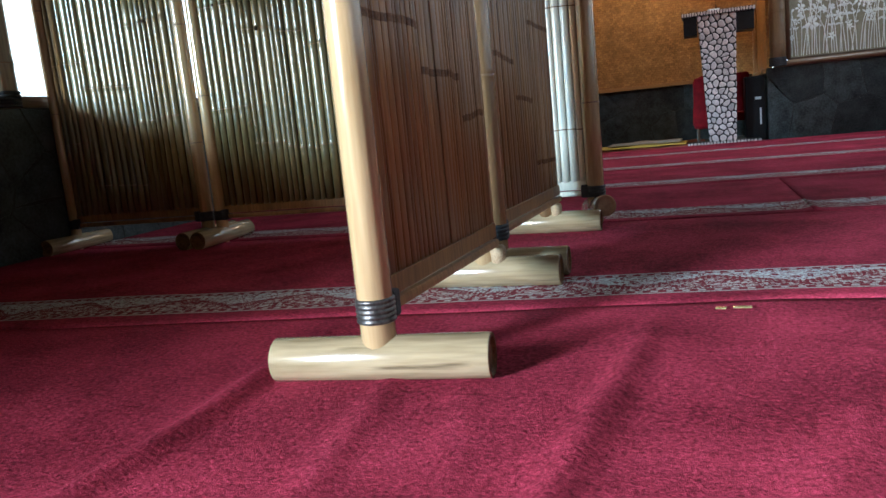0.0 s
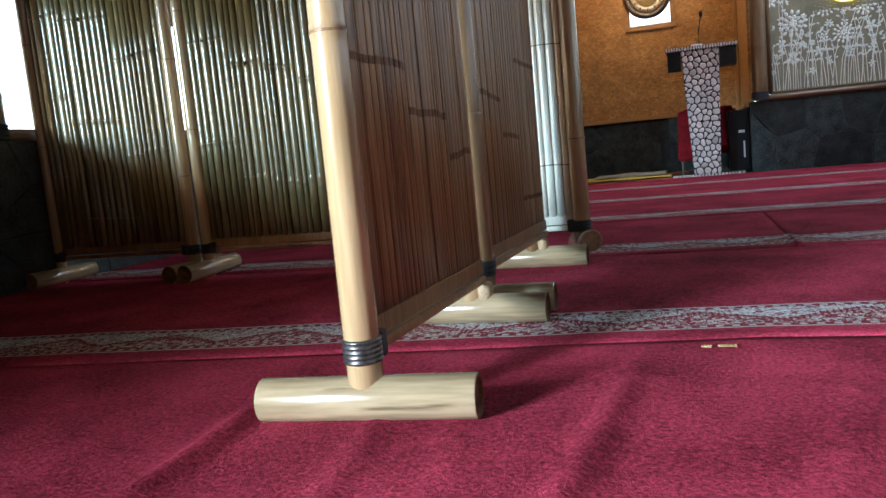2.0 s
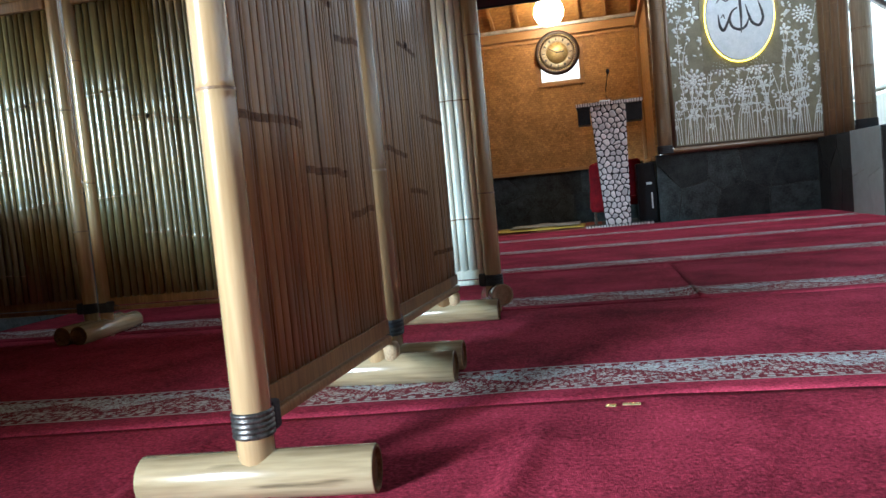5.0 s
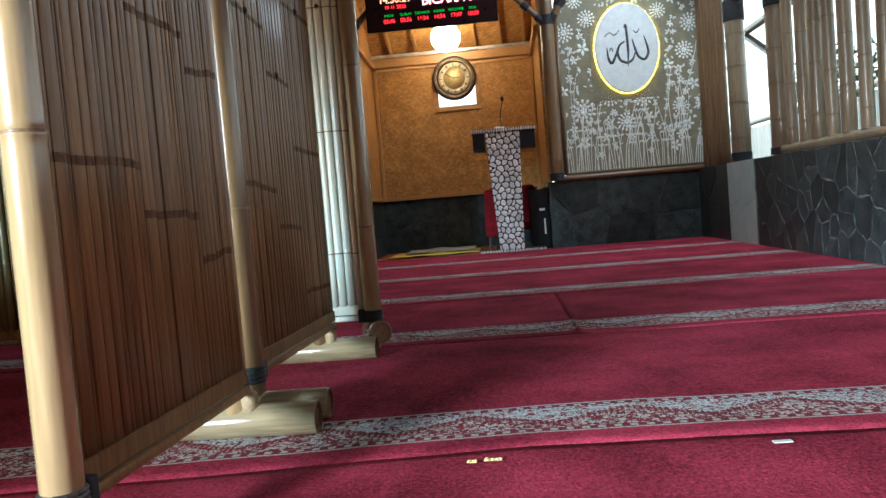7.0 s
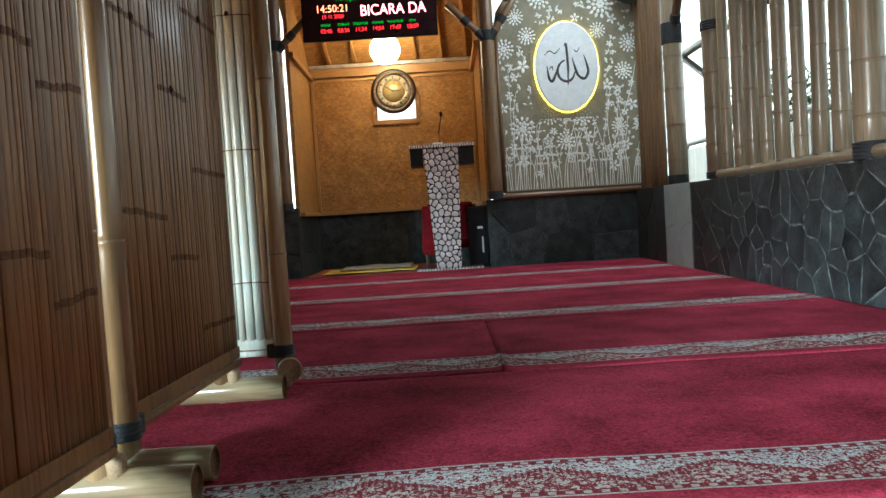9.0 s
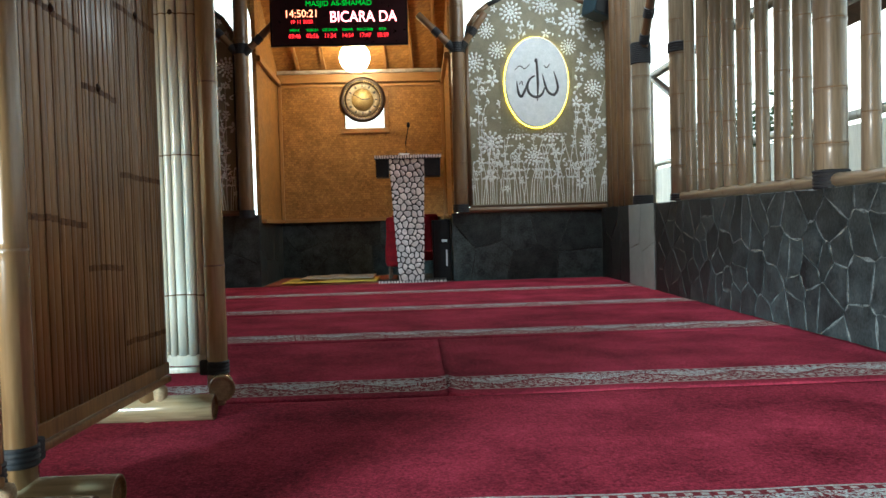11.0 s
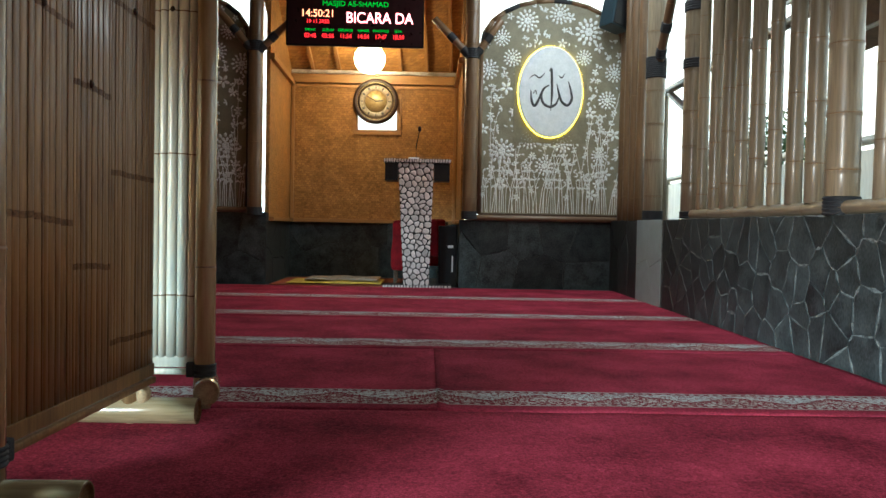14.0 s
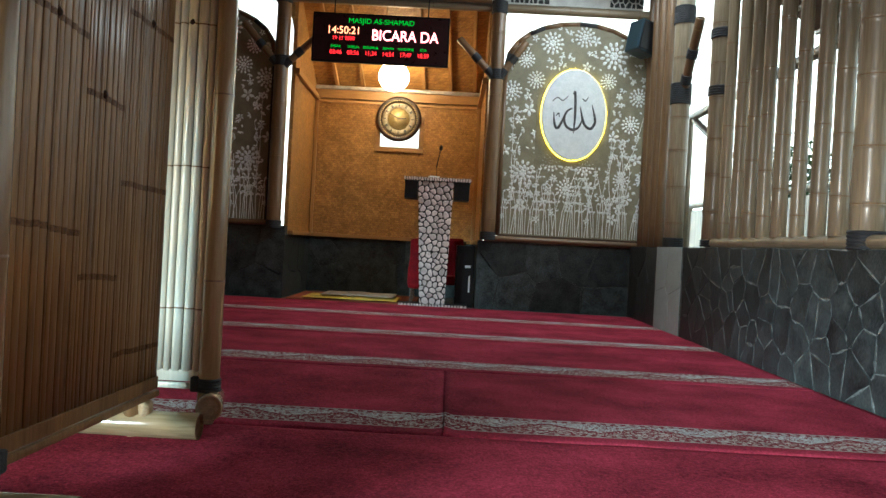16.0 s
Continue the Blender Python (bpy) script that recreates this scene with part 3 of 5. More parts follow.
mat_wall("wall_woven_back", [((NX0 - 0.1, NY, WZ0), (winx0, NY + 0.08, WZ1 + 0.5)), ((winx1, NY, WZ0), (NX1 + 0.1, NY + 0.08, WZ1 + 0.5)), ((winx0, NY, WZ0), (winx1, NY + 0.08, winz0)), ((winx0, NY, winz1), (winx1, NY + 0.08, WZ1 + 0.5))], "honey-brown woven bamboo matting wall of the niche")
mat_wall("wall_woven_west", [((NX0 - 0.08, WY1 + 0.25, WZ0), (NX0, NY, 6.6))], "honey-brown woven bamboo matting wall of the niche")
mat_wall("wall_woven_east", [((NX1, WY1 + 0.25, WZ0), (NX1 + 0.08, NY, 6.6))], "honey-brown woven bamboo matting wall of the niche")
# sloping niche roof with rafters
slope = bmesh.new()
prof = [(WY1 + 0.1, 6.35), (NY + 0.6, 4.35), (NY + 0.6, 4.45), (WY1 + 0.1, 6.45)]
rows = [[slope.verts.new((x, y, z)) for y, z in prof] for x in (NX0 - 0.3, NX1 + 0.3)]
slope.faces.new(rows[0])
slope.faces.new(rows[1])
for k in range(4):
    slope.faces.new((rows[0][k], rows[0][(k + 1) % 4], rows[1][(k + 1) % 4], rows[1][k]))
niche_roof = setting(link("ceiling_niche", slope, woven), "sloping woven bamboo roof of the niche", "ceiling")


def beam(name, a, b, w, h, mat, label="", up=(0, 0, 1)):
    a, b = Vector(a), Vector(b)
    d = b - a
    q = d.to_track_quat("X", "Z").to_matrix().to_4x4()
    return link(name, box((0, -w / 2, -h / 2), (d.length, w / 2, h / 2), 0.008), mat, at=Matrix.Translation(a) @ q, label=label)


for i, x in enumerate((-1.75, -1.15, -0.45, 0.25, 0.85, 1.4)):
    setting(beam("trim_rafter", (x - 0.1, WY1 + 0.15, 6.27), (x + 0.05, NY - 0.03, 4.72), 0.07, 0.1, timber), "honey timber rafter", "rafter")
setting(beam("trim_wall_plate", (NX0, NY - 0.06, 4.52), (NX1, NY - 0.06, 4.52), 0.1, 0.2, timber), "honey timber wall plate", "beam")
setting(link("trim_foil", box((NX0 + 0.02, NY - 0.16, 4.62), (NX1 - 0.02, NY - 0.02, 4.70), 0.02), foil), "crumpled silver foil along the roof edge", "trim")
setting(beam("trim_niche_sill", (NX0, NY - 0.05, 1.28), (NX1, NY - 0.05, 1.28), 0.11, 0.08, timber), "honey timber rail over the stone", "rail")
setting(beam("trim_niche_side_sill", (NX0 + 0.05, WY1 + 0.3, 1.28), (NX0 + 0.05, NY, 1.28), 0.1, 0.08, timber), "honey timber rail over the stone", "rail")
setting(beam("trim_niche_side_sill", (NX1 - 0.05, WY1 + 0.3, 1.28), (NX1 - 0.05, NY, 1.28), 0.1, 0.08, timber), "honey timber rail over the stone", "rail")
for x in (NX0 + 0.05, NX1 - 0.05):
    setting(beam("trim_corner_batten", (x, NY - 0.04, 1.32), (x, NY - 0.04, 4.42), 0.06, 0.07, timber), "honey timber corner batten", "batten")
    setting(beam("trim_side_plate", (x, WY1 + 0.2, 4.5), (x, NY, 4.42), 0.08, 0.12, timber), "honey timber side plate", "beam")
setting(beam("trim_top_batten", (NX0 + 0.1, NY - 0.025, 4.36), (NX1 - 0.1, NY - 0.025, 4.36), 0.05, 0.06, timber), "thin timber batten", "batten")
# the small window behind the clock
win = setting(thing("window_1", "small square window in a timber frame, bright with daylight", "window"))
for lo, hi in (((winx0 - 0.11, NY - 0.045, winz0 - 0.11), (winx1 + 0.11, NY + 0.05, winz0)), ((winx0 - 0.11, NY - 0.045, winz1), (winx1 + 0.11, NY + 0.05, winz1 + 0.11)), ((winx0 - 0.11, NY - 0.045, winz0), (winx0, NY + 0.05, winz1)), ((winx1, NY - 0.045, winz0), (winx1 + 0.11, NY + 0.05, winz1))):
    part("window_frame", box(lo, hi, 0.006), timber, win)
glass = bpy.data.materials.new("window_glass")
glass.use_nodes = True
gb = glass.node_tree.nodes["Principled BSDF"]
gb.inputs["Transmission Weight"].default_value, gb.inputs["Roughness"].default_value, gb.inputs["IOR"].default_value = 1.0, 0.05, 1.1
pane = part("pane", box((winx0, NY + 0.01, winz0), (winx1, NY + 0.016, winz1)), glass, win)
pane.visible_shadow = False

# beams over the hall's front
frieze = setting(link("wall_frieze", box((WX0, WY1 + 0.05, 6.0), (WX1, WY1 + 0.12, ROOF)), gypsum), "white gypsum frieze over the front beam", "wall")
pole("trim_front_beam", (WX0, WY1 - 0.02, 5.88), (WX1 + 0.2, WY1 - 0.02, 5.88), 0.085, skin=bamboo_pole, gap=0.7)
setting(bpy.data.objects["trim_front_beam"], "weathered bamboo beam over the front wall", "beam")
pole("trim_front_beam_low", (NX0, WY1 - 0.2, 5.98), (NX1, WY1 - 0.2, 5.98), 0.075, skin=bamboo_dark, gap=0.6)
setting(bpy.data.objects["trim_front_beam_low"], "smoked bamboo beam over the niche", "beam")
# lattice blocks in the frieze
lat = bmesh.new()
for x0, x1 in ((2.0, 2.75), (3.95, 4.6), (-4.6, -3.9), (-3.2, -2.6)):
    for poly in cells([(x0, 6.03), (x1, 6.03), (x1, 6.6), (x0, 6.6)], 0.1, 21, 0.3, 0.03):
        prism(poly, WY1 + 0.05, WY1 + 0.03, lat)
tagged(part("lattice", lat, grout_dark, frieze, "dark pierced lattice squares"), kind="stuff")

# ---- columns ----


def column(name, x, y, r, z0, z1, skin, bands, label, seed):
    t = thing(name, label, "column", "bamboo columns", Matrix.Translation((x, y, 0)))
    pole("shaft", (0, 0, z0), (0, 0, z1), r, t, skin, 0.55, seed, 0.4)
    for z, h in bands:
        band("lashing", (0, 0, z), (0, 0, 1), r * 1.03, h, t, rope, max(3, int(h / 0.03)), "black palm-fibre lashing")
    return t


def brace(col, a, b, r=0.07):
    ob = pole("brace", a, b, r, col, bamboo_dark, 0.4, 3, 0.2)
    length = (Vector(b) - Vector(a)).length
    for f in (0.12, 0.5):
        band("lashing", (0, 0, length * f), (0, 0, 1), r * 1.05, 0.16, ob, rope, 5, "black palm-fibre lashing")


CZ = 5.95
c1 = column("column", NX0 - 0.2, WY1 - 0.12, 0.14, DADO, CZ, bamboo_dark, [(1.42, 0.16), (4.6, 0.2), (5.85, 0.25)], "smoked bamboo column beside the prayer niche", 4)
brace(c1, (0.05, -0.05, 4.5), (0.62, -0.05, 5.05))
brace(c1, (-0.05, -0.05, 4.5), (-0.75, -0.05, 5.3))
c2 = column("column", NX1 + 0.16, WY1 - 0.12, 0.14, DADO, CZ, bamboo_dark, [(1.42, 0.16), (4.55, 0.2), (5.85, 0.25)], "smoked bamboo column beside the prayer niche", 5)
brace(c2, (-0.05, -0.05, 4.5), (-0.75, -0.05, 5.2))
brace(c2, (0.05, -0.05, 4.5), (0.55, -0.05, 5.2))
c3 = column("column", WX1 + 0.14, 13.72, 0.155, DADO, ROOF, bamboo_pole, [(1.44, 0.16), (3.9, 0.35), (5.2, 0.3)], "weathered bamboo column on the low wall", 6)
brace(c3, (0.02, -0.1, 4.0), (0.02, -0.75, 4.95), 0.075)
c4 = column("column", WX1 + 0.1, 11.75, 0.145, DADO + 0.1, ROOF, bamboo_pole, [(3.55, 0.14), (4.35, 0.14), (1.42, 0.1)], "weathered bamboo column in the pole screen", 7)
c5 = column("column", WX1 + 0.1, 7.82, 0.145, DADO, ROOF, bamboo_pole, [(1.44, 0.17)], "thick weathered bamboo column in the pole screen", 8)
c6 = column("column", WX1 + 0.1, 3.4, 0.16, DADO, ROOF, bamboo_pole, [(1.44, 0.17)], "thick weathered bamboo column in the pole screen", 9)

c7 = column("column", WX0 - 0.12, 5.47, 0.13, DADO, ROOF, bamboo_pole, [(1.44, 0.15)], "weathered bamboo column on the low wall", 10)

# ---- pole screens on the low walls ----


def rail(name, a, b, r, seed, skin=None):
    ob = pole(name, a, b, r, None, skin or bamboo_pole, 0.8, seed, 0.4)
    return setting(ob, "horizontal bamboo rail lying on the low wall", "rail")


rail("trim_rail_east", (WX1 + 0.08, WY0, DADO + 0.065), (WX1 + 0.08, 11.9, DADO + 0.065), 0.065, 2)
rail("trim_rail_front_east", (NX1 + 0.1, WY1 - 0.02, DADO + 0.02), (WX1 + 0.3, WY1 - 0.02, DADO + 0.02), 0.055, 3, bamboo_dark)
rail("trim_rail_front_west", (WX0 + 0.1, WY1 - 0.02, DADO + 0.09), (NX0 - 0.1, WY1 - 0.02, DADO + 0.09), 0.055, 4, bamboo_dark)
rail("trim_rail_west", (WX0 - 0.1, WY0, DADO + 0.06), (WX0 - 0.1, WY1, DADO + 0.06), 0.06, 5)


def screen_pole(x, y, r, seed, z0, skin=None):
    rnd = random.Random(seed)
    ob = pole("screen_pole", (x, y, z0), (x + rnd.uniform(-0.03, 0.03), y + rnd.uniform(-0.03, 0.03), ROOF), r, None, skin or bamboo_pole, 0.62, seed, rnd.uniform(0.2, 0.6), taper=0.9, seg=14)
    return tagged(ob, "upright weathered bamboo pole of the side screen", "pole", "side screen poles")


ys = [11.34, 10.88, 10.47, 10.05, 9.63, 9.18, 8.74, 8.32] + [7.2 - 0.42 * k for k in range(9)] + [3.0 - 0.42 * k for k in range(14)]
for i, y in enumerate(ys):
    screen_pole(WX1 + 0.1, y, 0.084 + 0.008 * ((i * 7) % 5 - 2) / 2, 40 + i, DADO + 0.12)
for i, y in enumerate((15.72, 15.35, 14.95, 14.55)):
    screen_pole(WX1 + 0.13, y, 0.085, 90 + i, DADO - 0.01, bamboo_dark)
for i, y in enumerate([0.6, 2.1, 3.6, 6.6, 8.1]):
    screen_pole(WX0 - 0.1, y, 0.09, 120 + i, DADO + 0.12)

# ---- standing bamboo screens ----


def slat_mesh(w, d, z0, z1, nodes, seg=6, smear=False):
    """A split strip: half-round towards -y, a raised ridge at each node."""
    bm = bmesh.new()
    zs = [(z0, 1, 0)]
    for z in nodes:
        zs += [(z - 0.04, 1, 0), (z - 0.026, 1, int(smear)), (z - 0.005, 1.2, 1), (z + 0.004, 1.12, 1), (z + 0.018, 1, 0), (z + 0.032, 1, 0)]
    zs.append((z1, 1, 0))
    rows = []
    for z, k, s in zs:
        rows.append([bm.verts.new((-w / 2 * math.cos(math.pi * i / seg), -d * k * math.sin(math.pi * i / seg), z)) for i in range(seg + 1)])
    for a in range(len(rows) - 1):
        for i in range(seg):
            f = bm.faces.new((rows[a][i], rows[a][i + 1], rows[a + 1][i + 1], rows[a + 1][i]))
            f.material_index = 1 if zs[a][2] and zs[a + 1][2] else 0
        bm.faces.new((rows[a][0], rows[a + 1][0], rows[a + 1][-1], rows[a][-1]))
    bm.faces.new(rows[0])
    bm.faces.new(rows[-1])
    return bm


def bamboo_screen(at, width, seed, skin, label, w=0.06, d=0.02, post=(0.062, 0.062), foot=0.078, over=None, nodes_first=(1.17, 0.78), perched=False, yaw=(0, 0), post_skin=None):
    """x runs along the screen from post to post, the face with the strips looks to -y.
    over: the strips pass in front of the second post and end that far from its axis. perched: the second foot lies across another one."""
    rnd = random.Random(seed)
    t = thing("bamboo_screen", label, "screen", "standing bamboo screens", at)
    H = 2.95
    pz = foot * 1.55
    for i, x in enumerate((0, width)):
        r = post[i]
        upright_post = pole("post", (x, 0, pz), (x, 0, H), r, t, post_skin or bamboo, 1.02, seed + i, nodes_first[i], taper=0.93)
        wired = seed == 2 and i == 0
        band("wire_binding", (0, 0, 0.248 - pz), (0, 0, 1), r, 0.085, upright_post, wire if wired else rope, 5 if wired else 4, "dull dark wire binding" if wired else "black cord binding")
        lie = Matrix.Translation((x, 0, foot)) @ pose(0, 0, 0, 0, 0, yaw[i]) @ Matrix.Translation((0, -0.385, 0)) @ pose(0, 0, 0, -90, 0, 0)
        if perched and i == 1:
            lie = Matrix.Translation((x + 0.1, -0.3, foot + 0.09)) @ pose(0, 0, 0, 0, 0, 15) @ pose(0, 0, 0, -97, 0, 0)
        link("foot", culm(0.77, foot, [0.03 + 0.7 * (seed % 2)], 20, deep=0.01), [bamboo_foot, bamboo_node] + ([bamboo_cut, bamboo_cut] if perched and i else [bamboo_scar, bamboo_scar]), t, "thick bamboo tube foot", lie, True)
        part("peg", lathe([(0, 0.035), (0.02, 0.045), (foot * 2.05, 0.05), (foot * 2.3, 0.048)], 14), bamboo_cut, t, at=Matrix.Translation((x, 0, -0.002)), smooth=True)
        if i == 1 and over is not None:
            part("peg", lathe([(0, 0.03), (0.012, 0.038), (0.075, 0.042), (0.095, 0.034), (0.1, 0.012)], 14), bamboo_cut, t, "pale cut dowel end", at=Matrix.Translation((x - 0.02, -0.075, foot * 1.55)), smooth=True)
    turn = Matrix.Identity(4) if over is None else pose(0, 0, 0, 0, 0, -math.degrees(math.atan((post[1] + 0.006) / width)))
    x = post[0] * 0.95
    end = width - post[1] * 0.95 if over is None else width + over
    rail_skin = skin if skin is bamboo_pale else bamboo_slat
    part("bottom_rail", box((x - 0.01, -0.012, 0.262), (end, 0.03, 0.335), 0.006), rail_skin, t, at=turn)
    part("rail_strip", box((x - 0.01, -0.026, 0.216), (end, 0.012, 0.256), 0.014), rail_skin, t, at=turn)
    part("top_rail", box((x - 0.01, -0.045, H - 0.2), (end, 0.03, H - 0.1), 0.016), bamboo_slat, t, at=turn)
    part("strap", box((post[0] * 0.7, -0.055, 0.205), (post[0] + 0.035, 0.045, 0.30), 0.012), rope, t, "black rubber strap")
    if over is None:
        part("strap", box((width - post[1] - 0.035, -0.055, 0.205), (width - post[1] * 0.7, 0.045, 0.30), 0.012), rope, t, "black rubber strap")
    # behind thick strips a near-black sheet paints the shade of the gaps
    backing_skin = bamboo_slat if d < 0.01 else shade_and_scar
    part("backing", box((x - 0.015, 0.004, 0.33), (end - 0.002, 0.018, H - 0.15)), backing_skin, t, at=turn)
    n = max(1, round((end - x) / w))
    ws = [rnd.uniform(0.4, 1.7) if d < 0.01 else rnd.uniform(0.7, 1.3) for _ in range(n)]
    ws = [k * (end - x) / sum(ws) for k in ws]
    xs = [x + sum(ws[:k]) + ws[k] / 2 for k in range(n)]
    left, base = 0, 0
    for i in range(n):
        if left == 0:
            left = rnd.choice((5, 6, 7, 8, 9) if d > 0.01 else (11, 13, 16, 18))
            base = rnd.uniform(0.5, 1.25)
            gap = rnd.uniform(0.7, 0.95)
            drift = rnd.uniform(-0.006, 0.006) if d > 0.01 else rnd.uniform(-0.0045, 0.0045)
            scar = left // 2
        left -= 1
        base += drift + rnd.uniform(-0.005, 0.005)
        nd = [z for z in (base, base + gap, base + 2 * gap) if 0.45 < z < H - 0.25]
        if left == scar and nd:
            kn = lathe([(-0.02, 0.004), (-0.01, 0.014), (0.0, 0.018), (0.01, 0.014), (0.022, 0.004)], 8)
            part("knot", kn, shade_and_scar, t, "dark branch scar", at=turn @ Matrix.Translation((xs[i], 0.004 - d * 0.8, nd[-1] + 0.004)), smooth=True)
        part("strip", slat_mesh(ws[i] * (rnd.uniform(0.99, 1.04) if d < 0.01 else rnd.uniform(0.95, 1.0)), d * rnd.uniform(0.75, 1.15), 0.325, H - 0.12, nd, 6, d < 0.01), [skin, bamboo_scar if d < 0.01 else bamboo_node], t, at=turn @ Matrix.Translation((xs[i], 0.004 - rnd.uniform(0, 0.004), 0)), smooth=True)
    return t


PX = -0.75
bamboo_screen(pose(PX, 2.375, 0, 0, 0, 90), 1.39, 2, bamboo_slat, "varnished brown bamboo strip screen on tube feet", w=0.04, d=0.0055, nodes_first=(1.17, 1.0), over=-0.03, yaw=(4.7, 0))
# its posts have the shade put into their skin colour
bamboo_screen(pose(PX, 4.01, 0, 0, 0, 90), 1.46, 5, bamboo_slat, "varnished brown bamboo strip screen on tube feet", w=0.04, d=0.0055, post=(0.066, 0.062), nodes_first=(0.95, 1.0), over=0.13, post_skin=bamboo_shaded)
bamboo_screen(pose(-5.39, 5.85, 0), 1.5, 8, bamboo_olive, "varnished bamboo strip screen standing by the wall", w=0.066, d=0.028, post=(0.05, 0.06))
bamboo_screen(pose(-3.74, 5.85, 0), 1.62, 11, bamboo_olive, "olive-brown bamboo strip screen on tube feet", w=0.062, d=0.026, post=(0.055, 0.06))
bamboo_screen(pose(-1.97, 5.85, 0), 1.53, 14, bamboo_pale, "pale bamboo strip screen on tube feet", w=0.062, d=0.024, post=(0.06, 0.068), perched=True)

# ---- carpets ----


def crooked(x):
    """The second row was laid askew: its edge comes towards the doorway on the west side."""
    return 0.1 * (x - 0.6) if x < 0.6 else -0.012 * (x - 0.6)


def carpet(x0, x1, y0, depth, seed, lift_left=0.0, lift_right=0.0, skew=(0.0, 0.0)):
    """skew: how far the near and the far edge follow the crooked line of the second row."""
    nx, ny = int((x1 - x0) / (0.03 if y0 < 3 else 0.07)), 40
    bm = bmesh.new()
    rows = []
    off = Vector((seed * 13.7, seed * 3.1, 0))
    flat = {}
    for j in range(ny + 1):
        row = []
        for i in range(nx + 1):
            x, y = x0 + (x1 - x0) * i / nx, depth * j / ny
            p = Vector((x, y + y0, 0))
            z = 0.004 * noise.noise(p * 2.2 + off) + 0.008 * max(0, noise.noise(Vector((p.x * 1.7 + p.y * 0.9, p.y * 0.5 - p.x * 0.2, seed))) - 0.25)
            z += lift_left * math.exp(-((x - x0) / 0.03) ** 2) * (1 - 0.6 * j / ny) + lift_right * math.exp(-((x - x1) / 0.03) ** 2) * (1 - 0.6 * j / ny)
            yy = y + y0
            if yy < 3.4:
                soft = min(1.0, max(0.0, (3.3 - yy) / 0.8))
                for cx, w, hgt in ((-1.215 + 0.02 * math.sin(yy * 4), 0.05, 0.035), (0.02 + 0.11 * (yy - 2.2), 0.055, 0.03), (-0.69 + 0.1 * (2.3 - yy), 0.05, 0.016), (0.62 + 0.3 * (yy - 2), 0.08, 0.016), (-0.35 - 0.2 * (yy - 2), 0.06, 0.008)):
                    z += soft * hgt * math.exp(-((x - cx) / w) ** 2)
            edge = min(j, ny - j)
            if edge == 0:
                z -= 0.006
            v = bm.verts.new((x, y + crooked(x) * (skew[0] + (skew[1] - skew[0]) * j / ny), 0.006 + z))
            flat[v] = (x, y)
            row.append(v)
        rows.append(row)
    for j in range(ny):
        for i in range(nx):
            bm.faces.new((rows[j][i], rows[j][i + 1], rows[j + 1][i + 1], rows[j + 1][i]))
    # the hem goes down to the slab
    for line in (rows[0], rows[-1], [r[0] for r in rows], [r[-1] for r in rows]):
        low = [bm.verts.new((v.co.x, v.co.y, -0.012)) for v in line]
        for v, u in zip(line, low):
            flat[u] = flat[v]
        for k in range(len(line) - 1):
            bm.faces.new((line[k], line[k + 1], low[k + 1], low[k]))
    uv = bm.loops.layers.uv.new("pile")
    for f in bm.faces:
        for lp in f.loops:
            lp[uv].uv = flat[lp.vert]
    ob = link("carpet", bm, crimson, at=Matrix.Translation((0, y0, 0)), smooth=True)
    return tagged(ob, "crimson pile prayer carpet with a pale scrolled border", "carpet", "prayer carpets")


PITCH, FIRST = 2.462, 3.41
for k in range(-4, 5):
    y0 = (-11.9, -4.4, -1.9, 0.5)[k + 4] if k < 0 else FIRST + PITCH * k
    y1 = min((FIRST + PITCH * (k + 1) if k > -2 else (-4.4, -1.9, 0.5)[k + 4]) - 0.008, WY1 - 0.01)
    if k == 1:
        carpet(WX0 + 0.01, 1.0445, y0, y1 - y0, k + 9, lift_right=0.012)
        carpet(1.046, WX1 - 0.02, y0, y1 - y0, k + 10, lift_left=0.022)
    else:
        carpet(WX0 + 0.01, WX1 - 0.02, y0, y1 - y0, k + 9, skew=(float(k == 0), float(k == -1)))

# ---- arched relief panels beside the niche ----


def petal(bm, cx, cz, a, b, ang, y, h):
    """A leaf-shaped raised petal, a long and b wide, pointing along ang from (cx, cz)."""
    ca, sa = math.cos(ang), math.sin(ang)
    rim = []
    for s, w in ((0, 0.15), (0.25, 0.75), (0.55, 1.0), (0.85, 0.6), (1.0, 0.0), (0.85, -0.6), (0.55, -1.0), (0.25, -0.75), (0, -0.15)):
        px, pz = a * s, b * w / 2
        rim.append(bm.verts.new((cx + px * ca - pz * sa, y, cz + px * sa + pz * ca)))
    top = bm.verts.new((cx + a * 0.55 * ca, y - h, cz + a * 0.55 * sa))
    for k in range(len(rim)):
        bm.faces.new((rim[k], rim[(k + 1) % len(rim)], top))


def bloom(cx, cz, r, y, seed):
    rnd = random.Random(seed)
    bm = bmesh.new()
    if r > 0.15:
        for n, f0, f1, w in ((13, 0.62, 1.0, 0.17), (10, 0.32, 0.66, 0.18), (6, 0.04, 0.34, 0.2)):
            ph = rnd.uniform(0, 1)
            for k in range(n):
                an = 2 * math.pi * (k + ph) / n
                petal(bm, cx + r * f0 * math.cos(an), cz + r * f0 * math.sin(an), r * (f1 - f0) * 0.92, r * w * 1.35, an, y, 0.016)
    else:
        ph = rnd.uniform(0, 1)
        for k in range(5):
            an = 2 * math.pi * (k + ph) / 5
            petal(bm, cx + r * 0.12 * math.cos(an), cz + r * 0.12 * math.sin(an), r * 0.88, r * 0.48, an, y, 0.012)
    return bm


